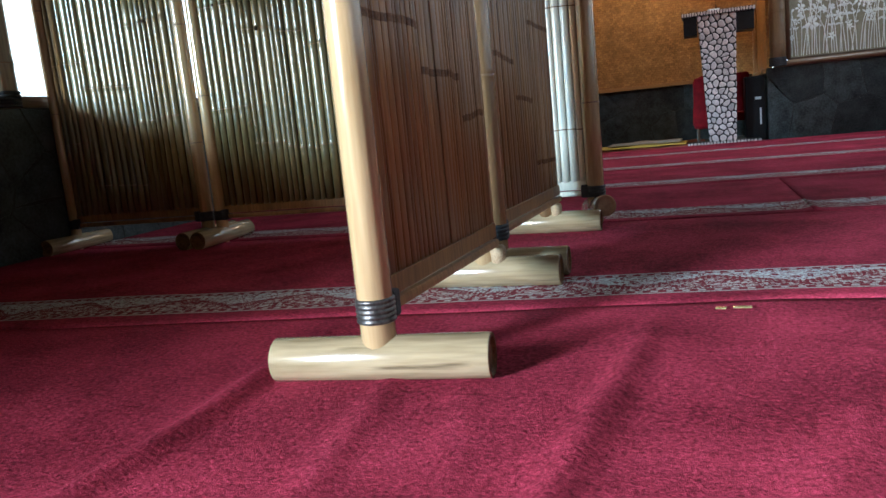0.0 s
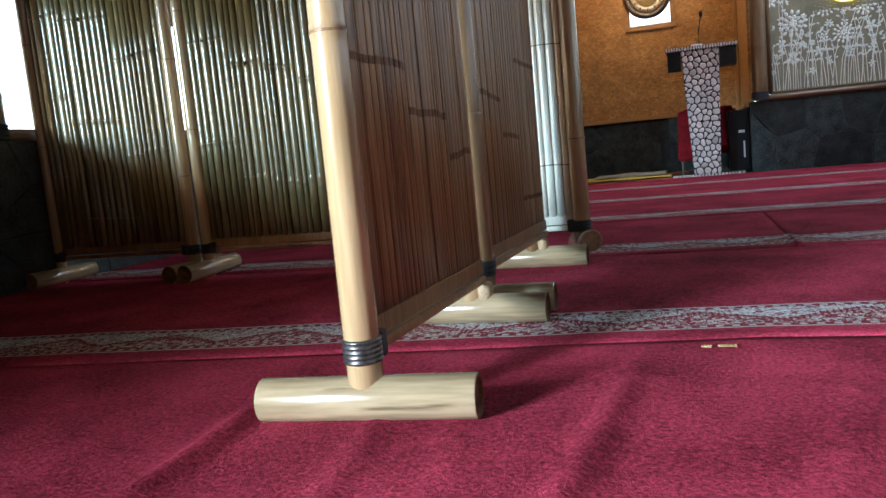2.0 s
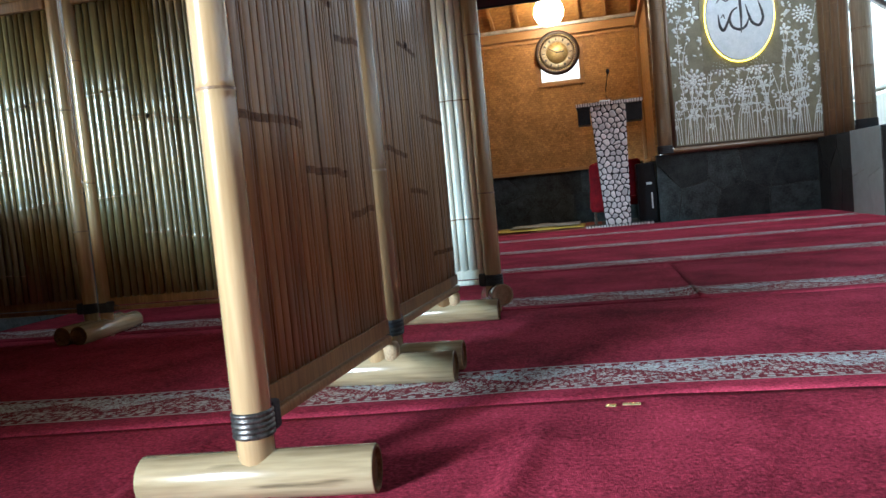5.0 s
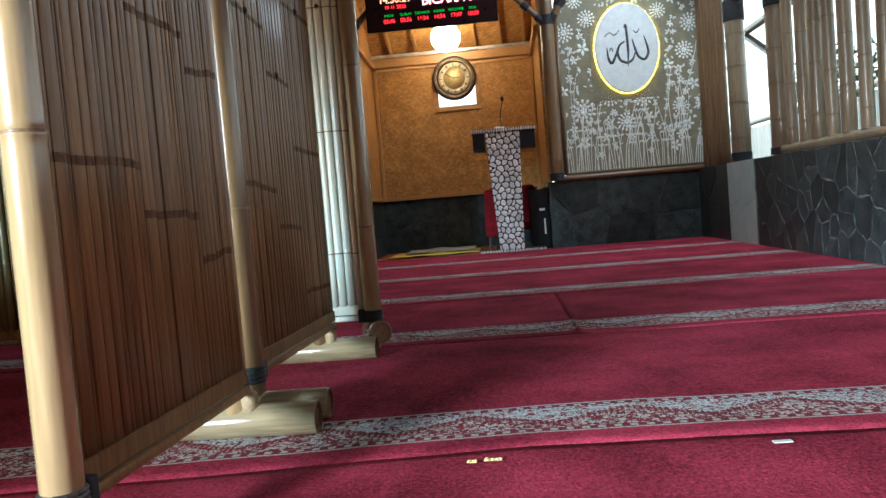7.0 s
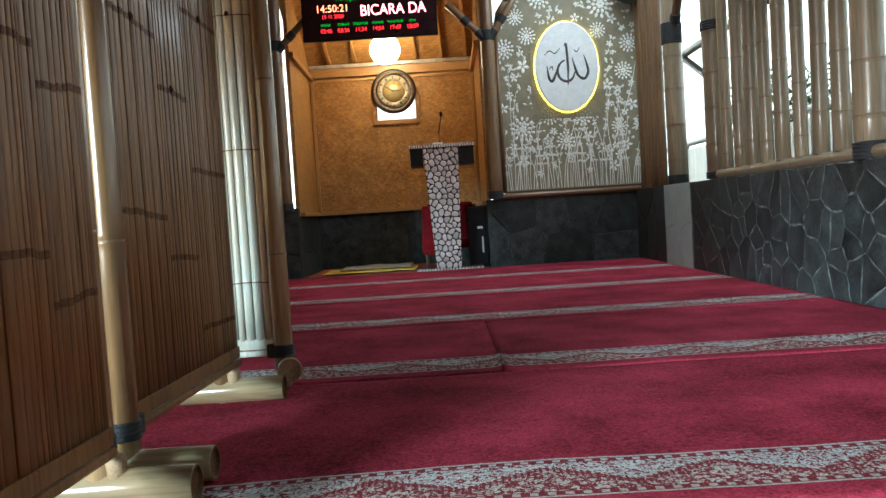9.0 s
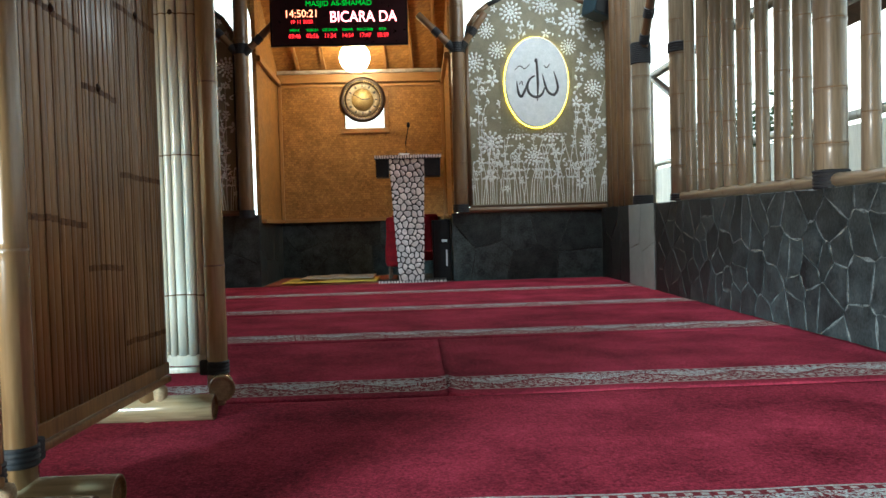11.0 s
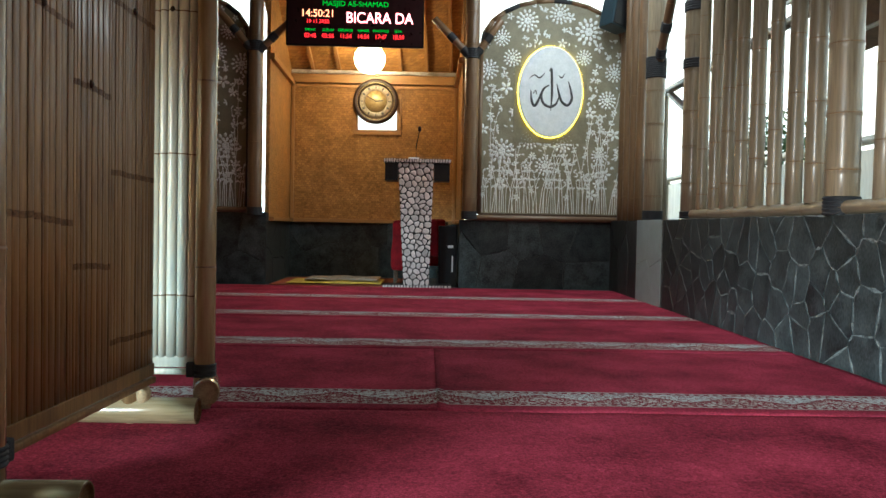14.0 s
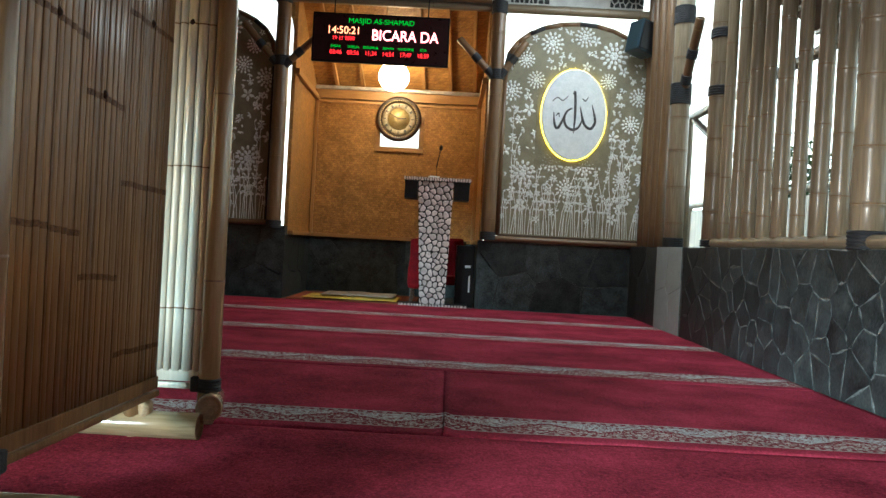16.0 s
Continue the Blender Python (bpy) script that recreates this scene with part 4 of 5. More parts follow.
def ribbon(bm, pts, widths, y, h):
    """A raised line in x and z through points."""
    rows = []
    for i, p in enumerate(pts):
        a, b = pts[max(i - 1, 0)], pts[min(i + 1, len(pts) - 1)]
        dx, dz = b[0] - a[0], b[1] - a[1]
        d = math.hypot(dx, dz) or 1
        nx, nz = -dz / d, dx / d
        w = (widths[i] if isinstance(widths, (list, tuple)) else widths) / 2
        rows.append([bm.verts.new((p[0] + nx * w, y, p[1] + nz * w)), bm.verts.new((p[0], y - h, p[1])), bm.verts.new((p[0] - nx * w, y, p[1] - nz * w))])
    for i in range(len(rows) - 1):
        for k in range(2):
            bm.faces.new((rows[i][k], rows[i][k + 1], rows[i + 1][k + 1], rows[i + 1][k]))
    return bm


def smooth_line(pts, n=8):
    out = []
    P = [Vector((p[0], p[1], 0)) for p in pts]
    for i in range(len(P) - 1):
        a, b, c, d = P[max(i - 1, 0)], P[i], P[i + 1], P[min(i + 2, len(P) - 1)]
        for k in range(n):
            t = k / n
            q = 0.5 * ((2 * b) + (c - a) * t + (2 * a - 5 * b + 4 * c - d) * t * t + (3 * b - a - 3 * c + d) * t ** 3)
            out.append((q.x, q.y))
    out.append((P[-1].x, P[-1].y))
    return out


BLOOMS = [(1.31, 5.28, 0.24), (1.95, 5.39, 0.22), (2.51, 5.01, 0.29), (0.8, 4.96, 0.18), (0.99, 4.55, 0.19), (0.51, 4.34, 0.22), (0.85, 3.96, 0.14), (0.72, 2.69, 0.27), (1.28, 2.90, 0.2), (1.92, 2.82, 0.22), (1.55, 2.36, 0.2), (2.99, 4.17, 0.2), (2.83, 3.63, 0.19), (2.4, 4.5, 0.17), (2.64, 2.52, 0.17), (2.75, 2.14, 0.12), (0.37, 3.15, 0.12), (2.94, 2.93, 0.13), (2.48, 3.39, 0.13), (2.16, 5.31, 0.11), (2.70, 4.69, 0.11), (1.98, 4.8, 0.1), (2.96, 1.74, 0.1), (2.46, 1.74, 0.12), (0.67, 2.04, 0.13), (1.1, 2.1, 0.1), (2.0, 2.4, 0.12), (2.3, 2.9, 0.11)]
def upright(x, z):
    return x - (z - 1.45) * 0.052, z + (x - 0.22) * 0.06 - (z - 1.45) * 0.022


BLOOMS = [(*upright(x, z), r) for x, z, r in BLOOMS]
OVAL = (1.587, 3.87, 0.635, 0.89)


def relief_panel(at, mirror, label, lettered):
    W0, W1, Z0, ZS, ZT = 0.22, 3.03, 1.46, 4.72, 5.66
    t = thing("relief_panel", label, "wall panel", "arched relief panels", at)
    sx = (lambda x: 3.25 - x) if mirror else (lambda x: x)
    mid, half = (W0 + W1) / 2, (W1 - W0) / 2
    arch = [(W0, Z0), (W1, Z0), (W1, ZS)]
    for k in range(1, 12):
        a = math.pi * k / 12
        arch.append((mid + half * math.cos(a) * (1 - 0.04 * math.sin(a)), ZS + (ZT - ZS) * math.sin(a) ** 0.85))
    arch.append((W0, ZS))
    part("board", prism(arch, 0.05, 0.0), panel_green, t)
    y = 0.0
    # dark bound rim along the arch
    rim = [(W1, Z0)] + arch[2:] + [(W0, Z0)]
    for k in range(len(rim) - 1):
        a, b = Vector((rim[k][0], 0.02, rim[k][1])), Vector((rim[k + 1][0], 0.02, rim[k + 1][1]))
        d = (b - a).normalized() * 0.012
        part("rim_piece", tube([a - d, a.lerp(b, 0.5), b + d], 0.05, 10), bamboo_dark if k % 3 else rope, t, smooth=True)
    part("bottom_strip", box((W0, -0.02, Z0 - 0.05), (W1, 0.05, Z0 + 0.012), 0.008), dark_wood, t)
    rnd = random.Random(31)

    def free(x, z, m=0.0):
        return ((x - OVAL[0]) / (OVAL[2] + 0.06 + m)) ** 2 + ((z - OVAL[1]) / (OVAL[3] + 0.06 + m)) ** 2 > 1

    def inside(x, z):
        if z < ZS:
            return W0 + 0.06 < x < W1 - 0.06
        s = (x - mid) / half
        return abs(s) < 0.93 and z < ZS + (ZT - ZS) * max(0.0, 1 - s * s) ** 0.45 - 0.1

    # stems
    n = 58
    leaves = bmesh.new()
    for i in range(n):
        x = W0 + 0.08 + (W1 - W0 - 0.16) * (i + rnd.uniform(-0.25, 0.25)) / (n - 1)
        top = rnd.choice((2.3, 2.5, 2.8, 3.1, 3.5, 3.9)) if free(x, 3.2, 0.1) else rnd.uniform(2.2, 2.9)
        pts, cx, z, lean = [], x, Z0 + 0.03, rnd.uniform(-0.06, 0.06)
        while z < top and inside(cx, z) and free(cx, z, 0.02):
            pts.append((sx(cx), z))
            z += 0.16
            lean += rnd.uniform(-0.035, 0.035)
            cx += lean * (0.25 if z < 2.0 else 0.6)
        if len(pts) > 2:
            part("stem", ribbon(bmesh.new(), pts, [0.016 - 0.006 * k / len(pts) for k in range(len(pts))], y, 0.012), shell, t)
            for k in range(3, len(pts)):
                if pts[k][1] > 1.95:
                    for side in (-1, 1):
                        if rnd.random() < 0.5:
                            petal(leaves, pts[k][0], pts[k][1], rnd.uniform(0.05, 0.085), 0.034, math.pi / 2 + side * rnd.uniform(0.5, 1.2), y, 0.012)
    for k in range(430):
        lx, lz = rnd.uniform(W0, W1), rnd.uniform(2.05, ZT)
        if inside(lx, lz) and free(lx, lz, 0.05) and all(math.hypot(lx - b[0], lz - b[1]) > b[2] + 0.03 for b in BLOOMS):
            an = rnd.uniform(0, 6.28)
            for q in range(rnd.choice((1, 2, 3))):
                petal(leaves, sx(lx), lz, rnd.uniform(0.05, 0.085), 0.036, an + q * 1.1, y, 0.012)
    tagged(part("leaves", leaves, shell, t, "small carved cream leaves"), kind="stuff")
    for i, (bx, bz, br) in enumerate(BLOOMS):
        if inside(bx, bz):
            part("flower", bloom(sx(bx), bz, br, y, i), shell, t)
    spots, tries = [(b[0], b[1], b[2]) for b in BLOOMS], 0
    while len(spots) < len(BLOOMS) + 34 and tries < 3000:
        tries += 1
        bx, bz, br = rnd.uniform(W0, W1), rnd.uniform(1.75, ZT), rnd.uniform(0.055, 0.095)
        if inside(bx, bz) and free(bx, bz, br + 0.02) and all(math.hypot(bx - q[0], bz - q[1]) > br + q[2] + 0.02 for q in spots):
            spots.append((bx, bz, br))
            part("flower", bloom(sx(bx), bz, br, y, tries), shell, t)
    if lettered:
        ox, oz, ra, rb = OVAL
        ell = lambda ka, kb, m=40: [(ox + ka * math.cos(2 * math.pi * k / m), oz + kb * math.sin(2 * math.pi * k / m)) for k in range(m)]
        part("backing_board", prism([(ox - 0.72, oz - 1.0), (ox + 0.72, oz - 1.0), (ox + 0.72, oz + 0.5), (ox - 0.72, oz + 0.5)], -0.001, -0.012), panel_green, t)
        oval_board = part("oval_board", prism(ell(ra, rb), -0.04, -0.09, inset=0.02), oval_stone, t, "hammered pale grey oval board")
        ringp = [(ox + (ra + 0.004) * math.cos(2 * math.pi * k / 56), -0.028, oz + (rb + 0.004) * math.sin(2 * math.pi * k / 56)) for k in range(57)]
        part("light_strip", tube(ringp, 0.008, 6), ring_glow, t, "glowing yellow light strip", smooth=True)
        yy = -0.0905
        S = lambda u, v: (ox + u * ra, oz + v * rb)
        strokes = [
            ([(-0.05, 0.44), (0.0, 0.50), (0.02, 0.32), (0.035, -0.05), (0.01, -0.42)], [0.02, 0.045, 0.05, 0.05, 0.012]),
            ([(0.54, 0.23), (0.63, 0.0), (0.65, -0.16), (0.53, -0.29), (0.35, -0.22), (0.26, -0.06), (0.18, 0.18)], [0.015, 0.045, 0.05, 0.055, 0.05, 0.045, 0.015]),
            ([(-0.06, 0.14), (-0.22, 0.06), (-0.34, -0.13), (-0.48, -0.31), (-0.58, -0.22), (-0.62, 0.03)], [0.03, 0.04, 0.045, 0.055, 0.05, 0.015]),
            ([(-0.22, 0.08), (-0.29, -0.10), (-0.22, -0.26), (-0.02, -0.33), (0.16, -0.27), (0.26, -0.10)], [0.02, 0.045, 0.05, 0.055, 0.045, 0.02]),
            ([(-0.55, -0.05), (-0.47, 0.02), (-0.44, -0.07)], [0.015, 0.025, 0.015]),
            ([(-0.68, 0.27), (-0.52, 0.36), (-0.36, 0.30), (-0.2, 0.40)], [0.012, 0.022, 0.022, 0.012]),
            ([(0.24, 0.36), (0.33, 0.31), (0.42, 0.40)], [0.015, 0.024, 0.012]),
        ]
        for pts, ws in strokes:
            line = smooth_line([S(*p) for p in pts], 6)
            wid = [ws[min(int(k / 6), len(ws) - 1)] + (ws[min(int(k / 6) + 1, len(ws) - 1)] - ws[min(int(k / 6), len(ws) - 1)]) * (k % 6) / 6 for k in range(len(line))]
            part("letter_stroke", ribbon(bmesh.new(), line, wid, yy, 0.012), ink, oval_board)
    return t


relief_panel(pose(1.748, WY1 + 0.02, 0), False, "arched olive panel with cream flower relief and lit oval", True)
relief_panel(pose(-5.6, WY1 + 0.02, 0), True, "arched olive panel with cream flower relief", False)

# ---- pulpit ----
PY = 15.62
pulpit = thing("pulpit", "T-shaped black pulpit faced with sliced pale pebbles", "pulpit", at=Matrix.Translation((0, PY, 0)))
plinth = part("plinth", box((0.12, -0.02, 0.0), (1.45, 0.5, 0.05), 0.008), black_resin, pulpit)
body = bmesh.new()
sh = [(0.525, 0.05), (1.01, 0.05), (1.07, 2.40), (0.385, 2.40)]
fr = [body.verts.new((x, 0.03, z)) for x, z in sh]
bk = [body.verts.new((x, 0.42, z)) for x, z in sh]
for k in range(4):
    body.faces.new((fr[k], fr[(k + 1) % 4], bk[(k + 1) % 4], bk[k]))
body.faces.new(fr)
body.faces.new(bk)
pulpit_body = part("body", body, black_resin, pulpit)
part("head", box((0.135, 0.0, 2.06), (0.38, 0.5, 2.40), 0.006), black_resin, pulpit)
part("head", box((1.075, 0.0, 2.06), (1.375, 0.5, 2.40), 0.006), black_resin, pulpit)
top_board = part("top_board", box((0.11, -0.02, 2.402), (1.40, 0.52, 2.475), 0.008), black_resin, pulpit)
rn = random.Random(5)
for poly in cells(sh, 0.112, 4, 0.36, 0.017):
    part("pebble", prism(rounded(poly, 2), 0.031, 0.006 + rn.uniform(-0.004, 0.004), inset=0.02), pebble, pulpit_body)
for poly in cells([(0.115, 2.405), (1.395, 2.405), (1.395, 2.475), (0.115, 2.475)], 0.05, 7, 0.2, 0.012):
    part("pebble", prism(rounded(poly, 1), -0.019, -0.03, inset=0.008), pebble, top_board)
for poly in cells([(0.13, 0.0), (1.44, 0.0), (1.44, 0.05), (0.13, 0.05)], 0.06, 8, 0.2, 0.014):
    part("pebble", prism(rounded(poly, 1), -0.019, -0.03, inset=0.008), pebble, plinth)
mic = thing("microphone", "black gooseneck microphone standing on the pulpit", "microphone", at=Matrix.Translation((0.73, PY + 0.2, 2.475)))
part("base", lathe([(0, 0.06), (0.03, 0.055), (0.04, 0.02)], 14), black_plastic, mic, smooth=True)
part("neck", tube([(0, 0, 0.03), (-0.01, 0, 0.25), (0.03, 0, 0.45), (0.05, -0.02, 0.55)], 0.01, 8), black_plastic, mic, smooth=True)
part("head", lathe([(-0.05, 0.012), (-0.03, 0.03), (0.02, 0.034), (0.05, 0.02), (0.055, 0.006)], 12), black_plastic, mic, at=Matrix.Translation((0.055, -0.03, 0.59)), smooth=True)
tag_paper = thing("folded_paper", "small crumpled white tissue lying on the pulpit", "paper", at=pose(0.68, PY + 0.1, 2.477, 0, 0, 20))
pbm = box((-0.1, -0.05, 0.0), (0.1, 0.05, 0.03), 0.01)
bmesh.ops.subdivide_edges(pbm, edges=pbm.edges, cuts=2)
for v in pbm.verts:
    v.co.z = max(0, v.co.z + 0.015 * noise.noise(v.co * 25))
part("sheet", pbm, paper, tag_paper)

# ---- chair behind the pulpit ----
chair = thing("armchair", "red velvet armchair in a dark wooden frame behind the pulpit", "armchair", at=Matrix.Translation((0.85, 16.75, -0.012)))
for x in (-0.55, 0.5):
    for y in (-0.35, 0.4):
        part("leg", box((x, y, 0), (x + 0.06, y + 0.06, 0.45 if y < 0 else 1.3), 0.01), dark_wood, chair)
    part("arm", box((x - 0.02, -0.36, 0.78), (x + 0.09, 0.42, 0.85), 0.02), dark_wood, chair)
    part("arm_post", box((x, -0.34, 0.45), (x + 0.06, -0.28, 0.78), 0.01), dark_wood, chair)
part("seat", box((-0.5, -0.36, 0.4), (0.52, 0.38, 0.58), 0.05), red_velvet, chair)
part("backrest", box((-0.48, 0.3, 0.5), (0.5, 0.45, 1.36), 0.06), red_velvet, chair)
cl = box((-0.58, -0.42, 0.28), (-0.2, 0.36, 1.3), 0.09)
bmesh.ops.subdivide_edges(cl, edges=cl.edges, cuts=2)
for v in cl.verts:
    v.co += Vector((0.03, 0.03, 0)) * noise.noise(v.co * 3.1)
    if v.co.z < 0.7:
        v.co.x -= 0.03
link("cover_cloth", cl, red_velvet, None, at=Matrix.Translation((0.85, 16.75, 0)), smooth=True)
tagged(bpy.data.objects["cover_cloth"], "red velvet cloth hanging over the armchair", "cloth")
cab = thing("amplifier_cabinet", "black cabinet with pale lettering beside the armchair", "cabinet", at=Matrix.Translation((1.36, 16.3, -0.012)))
part("body", box((-0.16, -0.2, 0), (0.2, 0.3, 1.22), 0.015), black_plastic, cab)
part("mark", box((0.02, -0.206, 0.78), (0.13, -0.2, 0.83)), paper, cab, "pale worn lettering")
part("mark", box((0.1, -0.206, 0.3), (0.13, -0.2, 0.62)), paper, cab, "pale worn stripe")

# ---- prayer mats in the niche ----


def mat_sheet(name, x0, x1, y0, y1, z, mat, label, seed, h=0.012):
    bm = bmesh.new()
    nx, ny = 36, 20
    rows = []
    for j in range(ny + 1):
        rows.append([])
        for i in range(nx + 1):
            x, y = x0 + (x1 - x0) * i / nx, y0 + (y1 - y0) * j / ny
            w = noise.noise(Vector((x * 2.1, y * 2.6, seed)))
            e = min(i, nx - i, j, ny - j) / 3
            zz = z + max(0.0, w) * 0.05 * min(1, e + 0.4)
            rows[-1].append(bm.verts.new((x + 0.03 * w, y + 0.04 * noise.noise(Vector((x * 1.6, 3.3, seed))), zz)))
    for j in range(ny):
        for i in range(nx):
            bm.faces.new((rows[j][i], rows[j][i + 1], rows[j + 1][i + 1], rows[j + 1][i]))
    r = bmesh.ops.extrude_face_region(bm, geom=list(bm.faces))
    for v in r["geom"]:
        if isinstance(v, bmesh.types.BMVert):
            v.co.z -= h
    ob = link(name, bm, mat, smooth=True)
    return tagged(ob, label, "mat")


mat_sheet("floor_mat", NX0 + 0.12, 0.45, 15.72, 17.9, 0.012, brown_cloth, "brown-red cloth mat spread in the niche", 2)
mat_sheet("prayer_mat", -1.75, 0.1, 15.78, 17.0, 0.055, yellow_cloth, "yellow prayer mat with rumpled edges", 3)
mat_sheet("prayer_mat", -1.45, 0.0, 16.15, 17.2, 0.10, grey_cloth, "grey patterned prayer mat on a yellow one", 4)

# ---- hanging globe lamp ----
lamp = thing("pendant_lamp", "glowing white globe lamp under the niche roof", "lamp", at=Matrix.Translation((-0.33, 17.4, 0)))
part("globe", lathe([(-0.31, 0.03), (-0.3, 0.1), (-0.27, 0.18), (-0.2, 0.26), (-0.1, 0.315), (0, 0.33), (0.1, 0.315), (0.2, 0.26), (0.27, 0.17), (0.3, 0.09)], 24), lamp_glow, lamp, at=Matrix.Translation((0, 0, 4.74)), smooth=True)
part("cap", lathe([(0, 0.1), (0.06, 0.09), (0.1, 0.03)], 16), black_plastic, lamp, at=Matrix.Translation((0, 0, 5.03)), smooth=True)
part("cord", tube([(0, 0, 5.1), (0, 0, 5.3)], 0.012, 8), black_plastic, lamp)

# ---- wall clock ----
clock = thing("wall_clock", "round brown wall clock with a gold dial", "clock", at=Matrix.Translation((-0.26, NY - 0.05, 4.02)) @ pose(0, 0, 0, 90, 0, 0))
R = 0.52
clock_rim = part("rim", lathe([(0, R * 0.98), (0.05, R), (0.09, R * 0.95), (0.10, R * 0.88), (0.07, R * 0.76), (0.05, R * 0.74), (0.02, R * 0.72)], 40), rim_wood, clock, "carved dark brown rim", smooth=True)
chapter_ring = part("chapter_ring", lathe([(0.025, R * 0.73), (0.055, R * 0.72), (0.056, R * 0.5), (0.03, R * 0.48)], 40), ivory, clock, smooth=True)
part("dial", lathe([(0.03, R * 0.48), (0.062, R * 0.47), (0.064, R * 0.1), (0.062, 0.01)], 32), brass, clock, smooth=True)
for k in range(12):
    a = math.pi * k / 6
    part("numeral", box((-0.012 - 0.007 * (k % 3), R * 0.55, 0.055), (0.012 + 0.007 * (k % 3), R * 0.67, 0.06)), ink, chapter_ring, at=pose(0, 0, 0, 0, 0, -30 * k))
for k in range(60):
    part("bead", box((-0.008, R * 0.78, 0.08), (0.008, R * 0.83, 0.095), 0.002), brass, clock_rim, at=pose(0, 0, 0, 0, 0, 6 * k))
part("hour_hand", box((-0.012, -0.02, 0.066), (0.012, 0.17, 0.07)), ink, clock, at=pose(0, 0, 0, 0, 0, -84))
part("minute_hand", box((-0.008, -0.02, 0.071), (0.008, 0.24, 0.075)), ink, clock, at=pose(0, 0, 0, 0, 0, 60))

# ---- running-text display ----
LX0, LX1, LZ0, LZ1, LY = -1.79, 0.83, 4.59, 5.53, 15.66
led = thing("prayer_time_display", "black display with glowing red and green prayer times", "sign", at=Matrix.Translation((0, LY, 0)))
led_case = part("case", box((LX0, 0, LZ0), (LX1, 0.09, LZ1), 0.012), led_face, led)
for lo, hi in (((LX0, -0.008, LZ0), (LX1, 0.0, LZ0 + 0.03)), ((LX0, -0.008, LZ1 - 0.03), (LX1, 0, LZ1)), ((LX0, -0.008, LZ0 + 0.03), (LX0 + 0.03, 0, LZ1 - 0.03)), ((LX1 - 0.03, -0.008, LZ0 + 0.03), (LX1, 0, LZ1 - 0.03))):
    part("frame", box(lo, hi), black_plastic, led)
T = lambda x, z: Matrix.Translation((x, -0.006, z)) @ pose(0, 0, 0, 90, 0, 0)
words("title", "MASJID AS-SHAMAD", 0.135, T((LX0 + LX1) / 2, 5.35), led_green, led_case, align="CENTER", squeeze=1.05)
words("clock_digits", "14:50:21", 0.2, T(LX0 + 0.27, 5.14), led_amber, led_case, squeeze=0.95)
words("date", "19 11 2020", 0.1, T(LX0 + 0.38, 5.02), led_red, led_case, squeeze=0.95)
words("message", "BICARA DA", 0.29, T(-0.66, 5.04), led_white, led_case, squeeze=0.86)
for i, (lab, val) in enumerate((("IMSAK", "03:46"), ("SUBUH", "03:56"), ("DZUHUR", "11:34"), ("ASHAR", "14:54"), ("MAGHRIB", "17:47"), ("ISYA", "18:59"))):
    x = LX0 + 0.46 + 0.335 * i
    words("prayer_name", lab, 0.07, T(x, 4.87), led_green, led_case, align="CENTER")
    words("prayer_time", val, 0.115, T(x, 4.745), led_red, led_case, align="CENTER", squeeze=0.9)
for i in range(2):
    part("hanger", tube([((LX0 + 0.4) + 1.8 * i, 0.04, LZ1), ((LX0 + 0.4) + 1.8 * i, 0.04, 5.93)], 0.012, 6), black_plastic, led)

# ---- loudspeaker and small lamp under the roof ----
sp = thing("loudspeaker", "blue-black box loudspeaker under the front beam", "loudspeaker", at=pose(4.5, 15.55, 5.3, 0, 12, 25))
part("cabinet", box((-0.22, -0.2, -0.3), (0.22, 0.2, 0.3), 0.03), teal_plastic, sp)
part("grille", box((-0.19, -0.215, -0.27), (0.19, -0.198, 0.27), 0.01), black_plastic, sp)
part("bracket", box((-0.03, 0.2, -0.05), (0.03, 0.45, 0.05), 0.01), black_plastic, sp)

# ---- bits on the carpet ----
for i, (x, y, w, m) in enumerate(((0.36, 3.22, 0.04, gold_foil), (0.44, 3.23, 0.07, gold_foil), (1.53, 3.25, 0.07, paper))):
    ob = link("sticker", box((-w / 2, -0.014, 0.0), (w / 2, 0.014, 0.004), 0.001), m, at=pose(x, y, 0.0115, 0, 0, -8 + 5 * i))
    tagged(ob, "small shiny label lying on the crimson carpet", "sticker")

# ---- outside ----


def tree(name, x, y, h, seed):
    rnd = random.Random(seed)
    t = thing(name, "leafy green tree outside the hall", "tree", "trees outside", Matrix.Translation((x, y, -0.25)))
    part("trunk", tube([(0, 0, 0), (0.1, 0.05, h * 0.3), (-0.05, 0.1, h * 0.6), (0.1, 0, h * 0.85)], [0.22, 0.17, 0.12, 0.04], 10), bark, t, smooth=True)
    for k in range(7):
        a = rnd.uniform(0, 6.28)
        z = h * rnd.uniform(0.4, 0.7)
        part("limb", tube([(0, 0.05, z), (0.7 * math.cos(a), 0.7 * math.sin(a), z + 0.5), (1.5 * math.cos(a), 1.5 * math.sin(a), z + 0.8)], [0.07, 0.05, 0.02], 6), bark, t, smooth=True)
    bm = bmesh.new()
    for k in range(2600):
        d = Vector((rnd.gauss(0, 1), rnd.gauss(0, 1), rnd.gauss(0, 0.75)))
        c = d.normalized() * rnd.uniform(0.5, 1.0) * (1.9 + 0.5 * noise.noise(d.normalized() * 2.0)) + Vector((0, 0, h * 0.78))
        u = Vector((rnd.gauss(0, 1), rnd.gauss(0, 1), rnd.gauss(0, 1))).normalized()
        v = u.orthogonal().normalized()
        s = rnd.uniform(0.08, 0.16)
        q = [bm.verts.new(c + u * s), bm.verts.new(c + v * s * 0.45), bm.verts.new(c - u * s), bm.verts.new(c - v * s * 0.45)]
        bm.faces.new(q)
    part("crown", bm, leaf_mat, t)
    return t


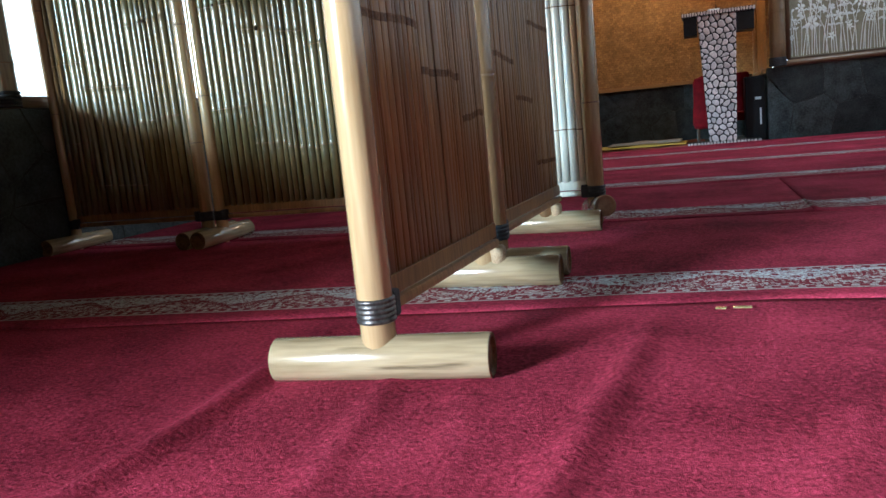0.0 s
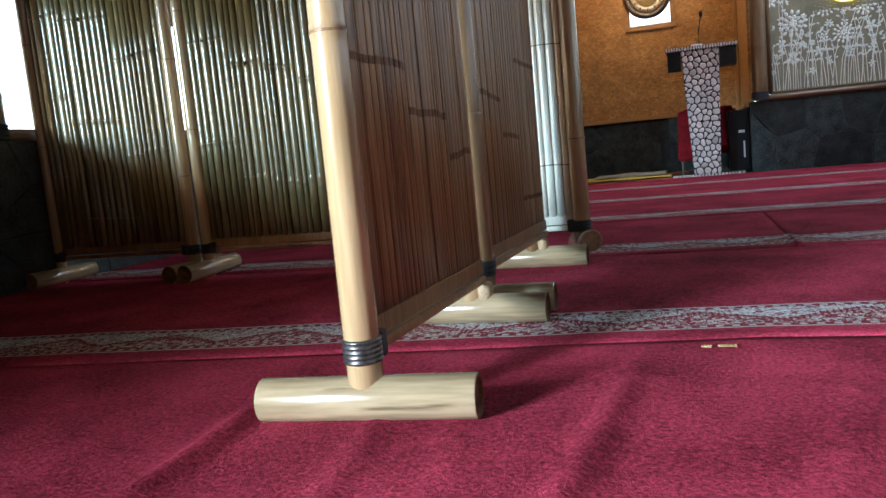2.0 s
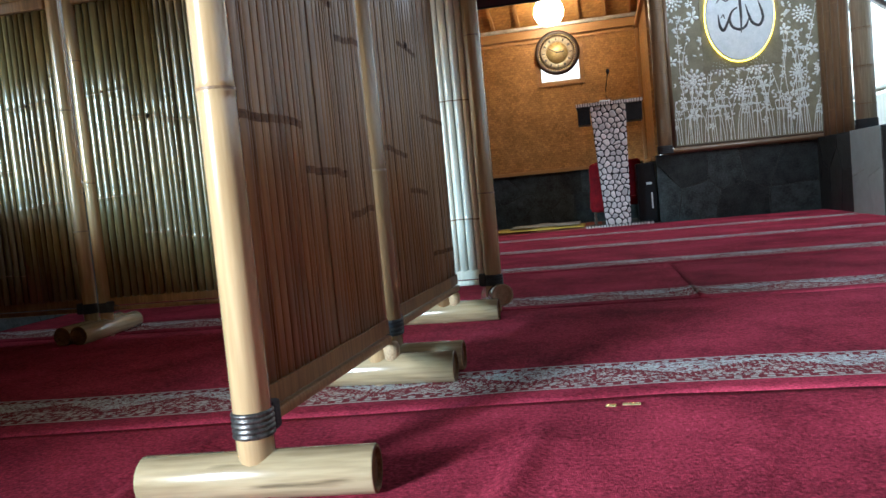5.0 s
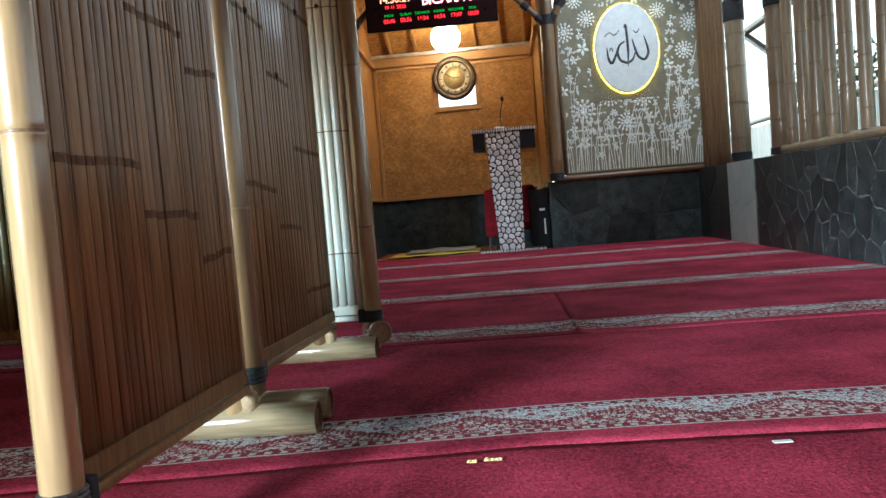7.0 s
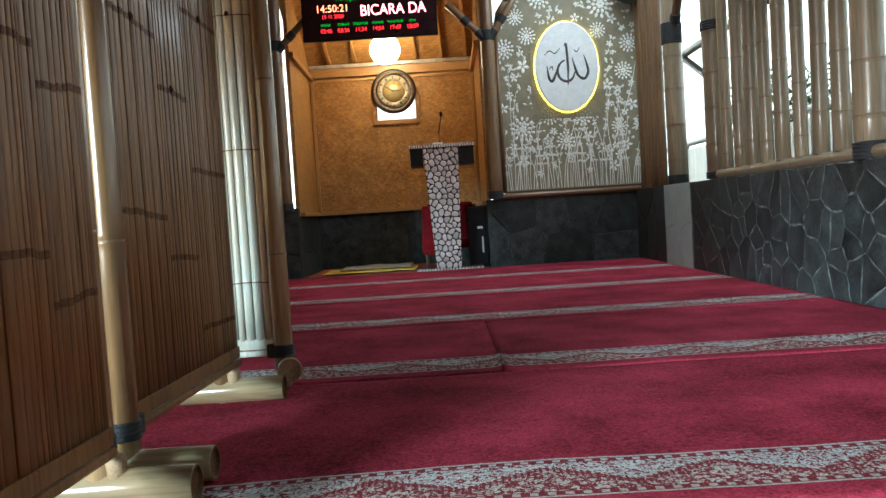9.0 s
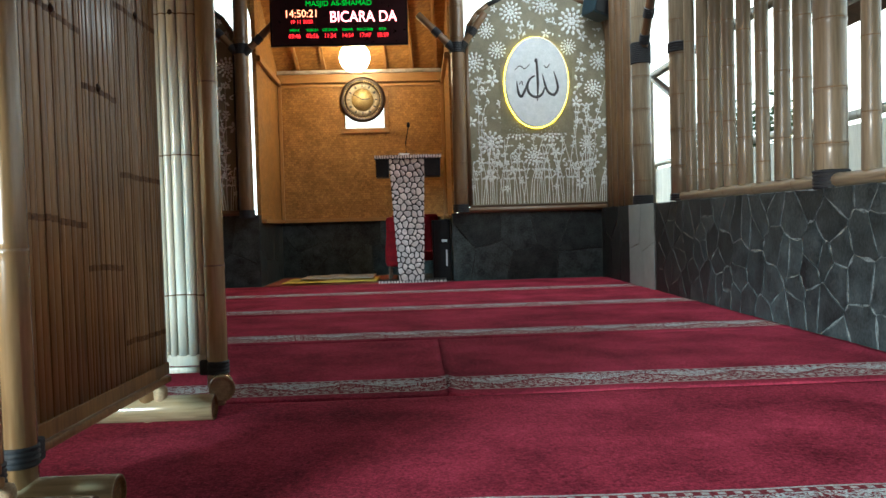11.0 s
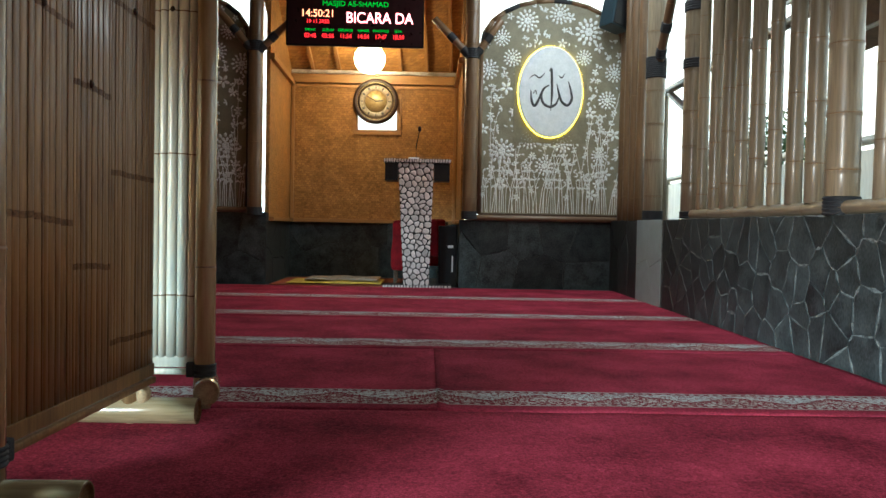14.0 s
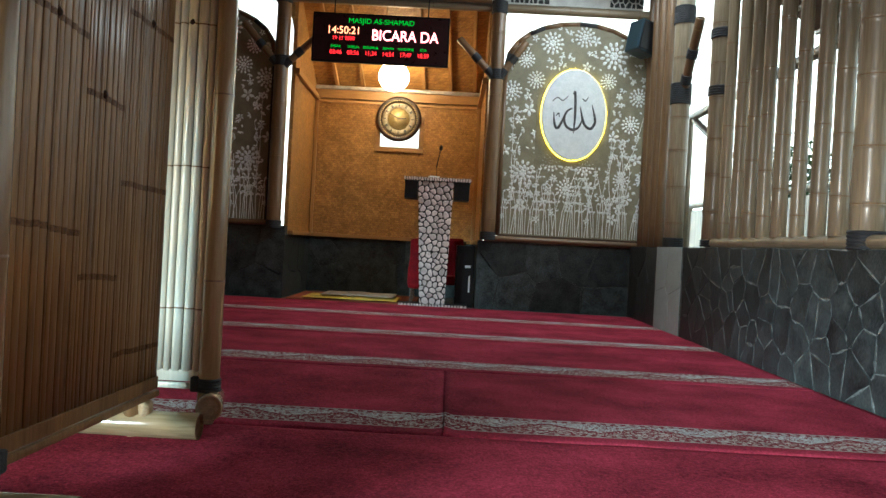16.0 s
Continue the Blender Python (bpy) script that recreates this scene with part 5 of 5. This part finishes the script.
tree("tree", 10.6, 22.5, 4.2, 3)
fence = thing("bamboo_fence", "pale woven bamboo fence outside the hall", "fence", at=pose(0, 0, 0))
for k in range(9):
    y = 8.0 + k * 1.9
    pole("fence_post", (8.0, y, -0.25), (8.0, y, 2.75), 0.07, fence, bamboo_pale, 0.5, k)
    part("fence_panel", box((7.98, y + 0.08, -0.1), (8.03, y + 1.82, 2.55), 0.01), bamboo_pale, fence)
pole("fence_rail", (8.0, 7.9, 2.7), (8.0, 25.2, 2.7), 0.08, fence, bamboo_pale, 0.6, 3)
# added sheets glow white in place of the overexposed outdoors and light the hall
backdrop_glow = glow("white_backdrop_glow", (0.97, 1.0, 0.99), 0.31)
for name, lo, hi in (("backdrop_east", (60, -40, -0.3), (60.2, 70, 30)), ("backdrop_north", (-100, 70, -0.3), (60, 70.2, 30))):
    setting(link(name, box(lo, hi), backdrop_glow), "glowing white backdrop sheet added beyond the garden", "backdrop")
east_eave = bmesh.new()
ep = [(WX1 + 0.35, 5.7), (WX1 + 2.9, 3.95), (WX1 + 2.9, 4.05), (WX1 + 0.35, 5.8)]
er = [[east_eave.verts.new((x, y, z)) for x, z in ep] for y in (WY0 - 0.3, 12.6)]
for row in er:
    east_eave.faces.new(row)
for k in range(4):
    east_eave.faces.new((er[0][k], er[0][(k + 1) % 4], er[1][(k + 1) % 4], er[1][k]))
setting(link("ceiling_eave_east", east_eave, bamboo_dark), "sloping smoked bamboo eave outside the pole screen", "ceiling")
shed = thing("open_shed", "bamboo roofed shelter outside the side screen", "shelter", at=pose(0, 0, 0))
pole("shed_beam", (6.6, 12.0, 4.5), (6.6, 24, 4.5), 0.09, shed, bamboo_pole, 0.6, 5)
pole("shed_brace", (6.6, 16.4, 3.3), (6.6, 18.8, 4.4), 0.08, shed, bamboo_dark, 0.5, 5)
pole("shed_post", (6.6, 19.2, -0.25), (6.6, 19.2, 4.5), 0.1, shed, bamboo_pole, 0.6, 7)
for k in range(6):
    pole("roof_batten", (5.2 + 0.4 * k, -2.0, 5.52 - 0.275 * k), (5.2 + 0.4 * k, 12.6, 5.52 - 0.275 * k), 0.035, shed, bamboo_pale, 0.8, k, seg=8)
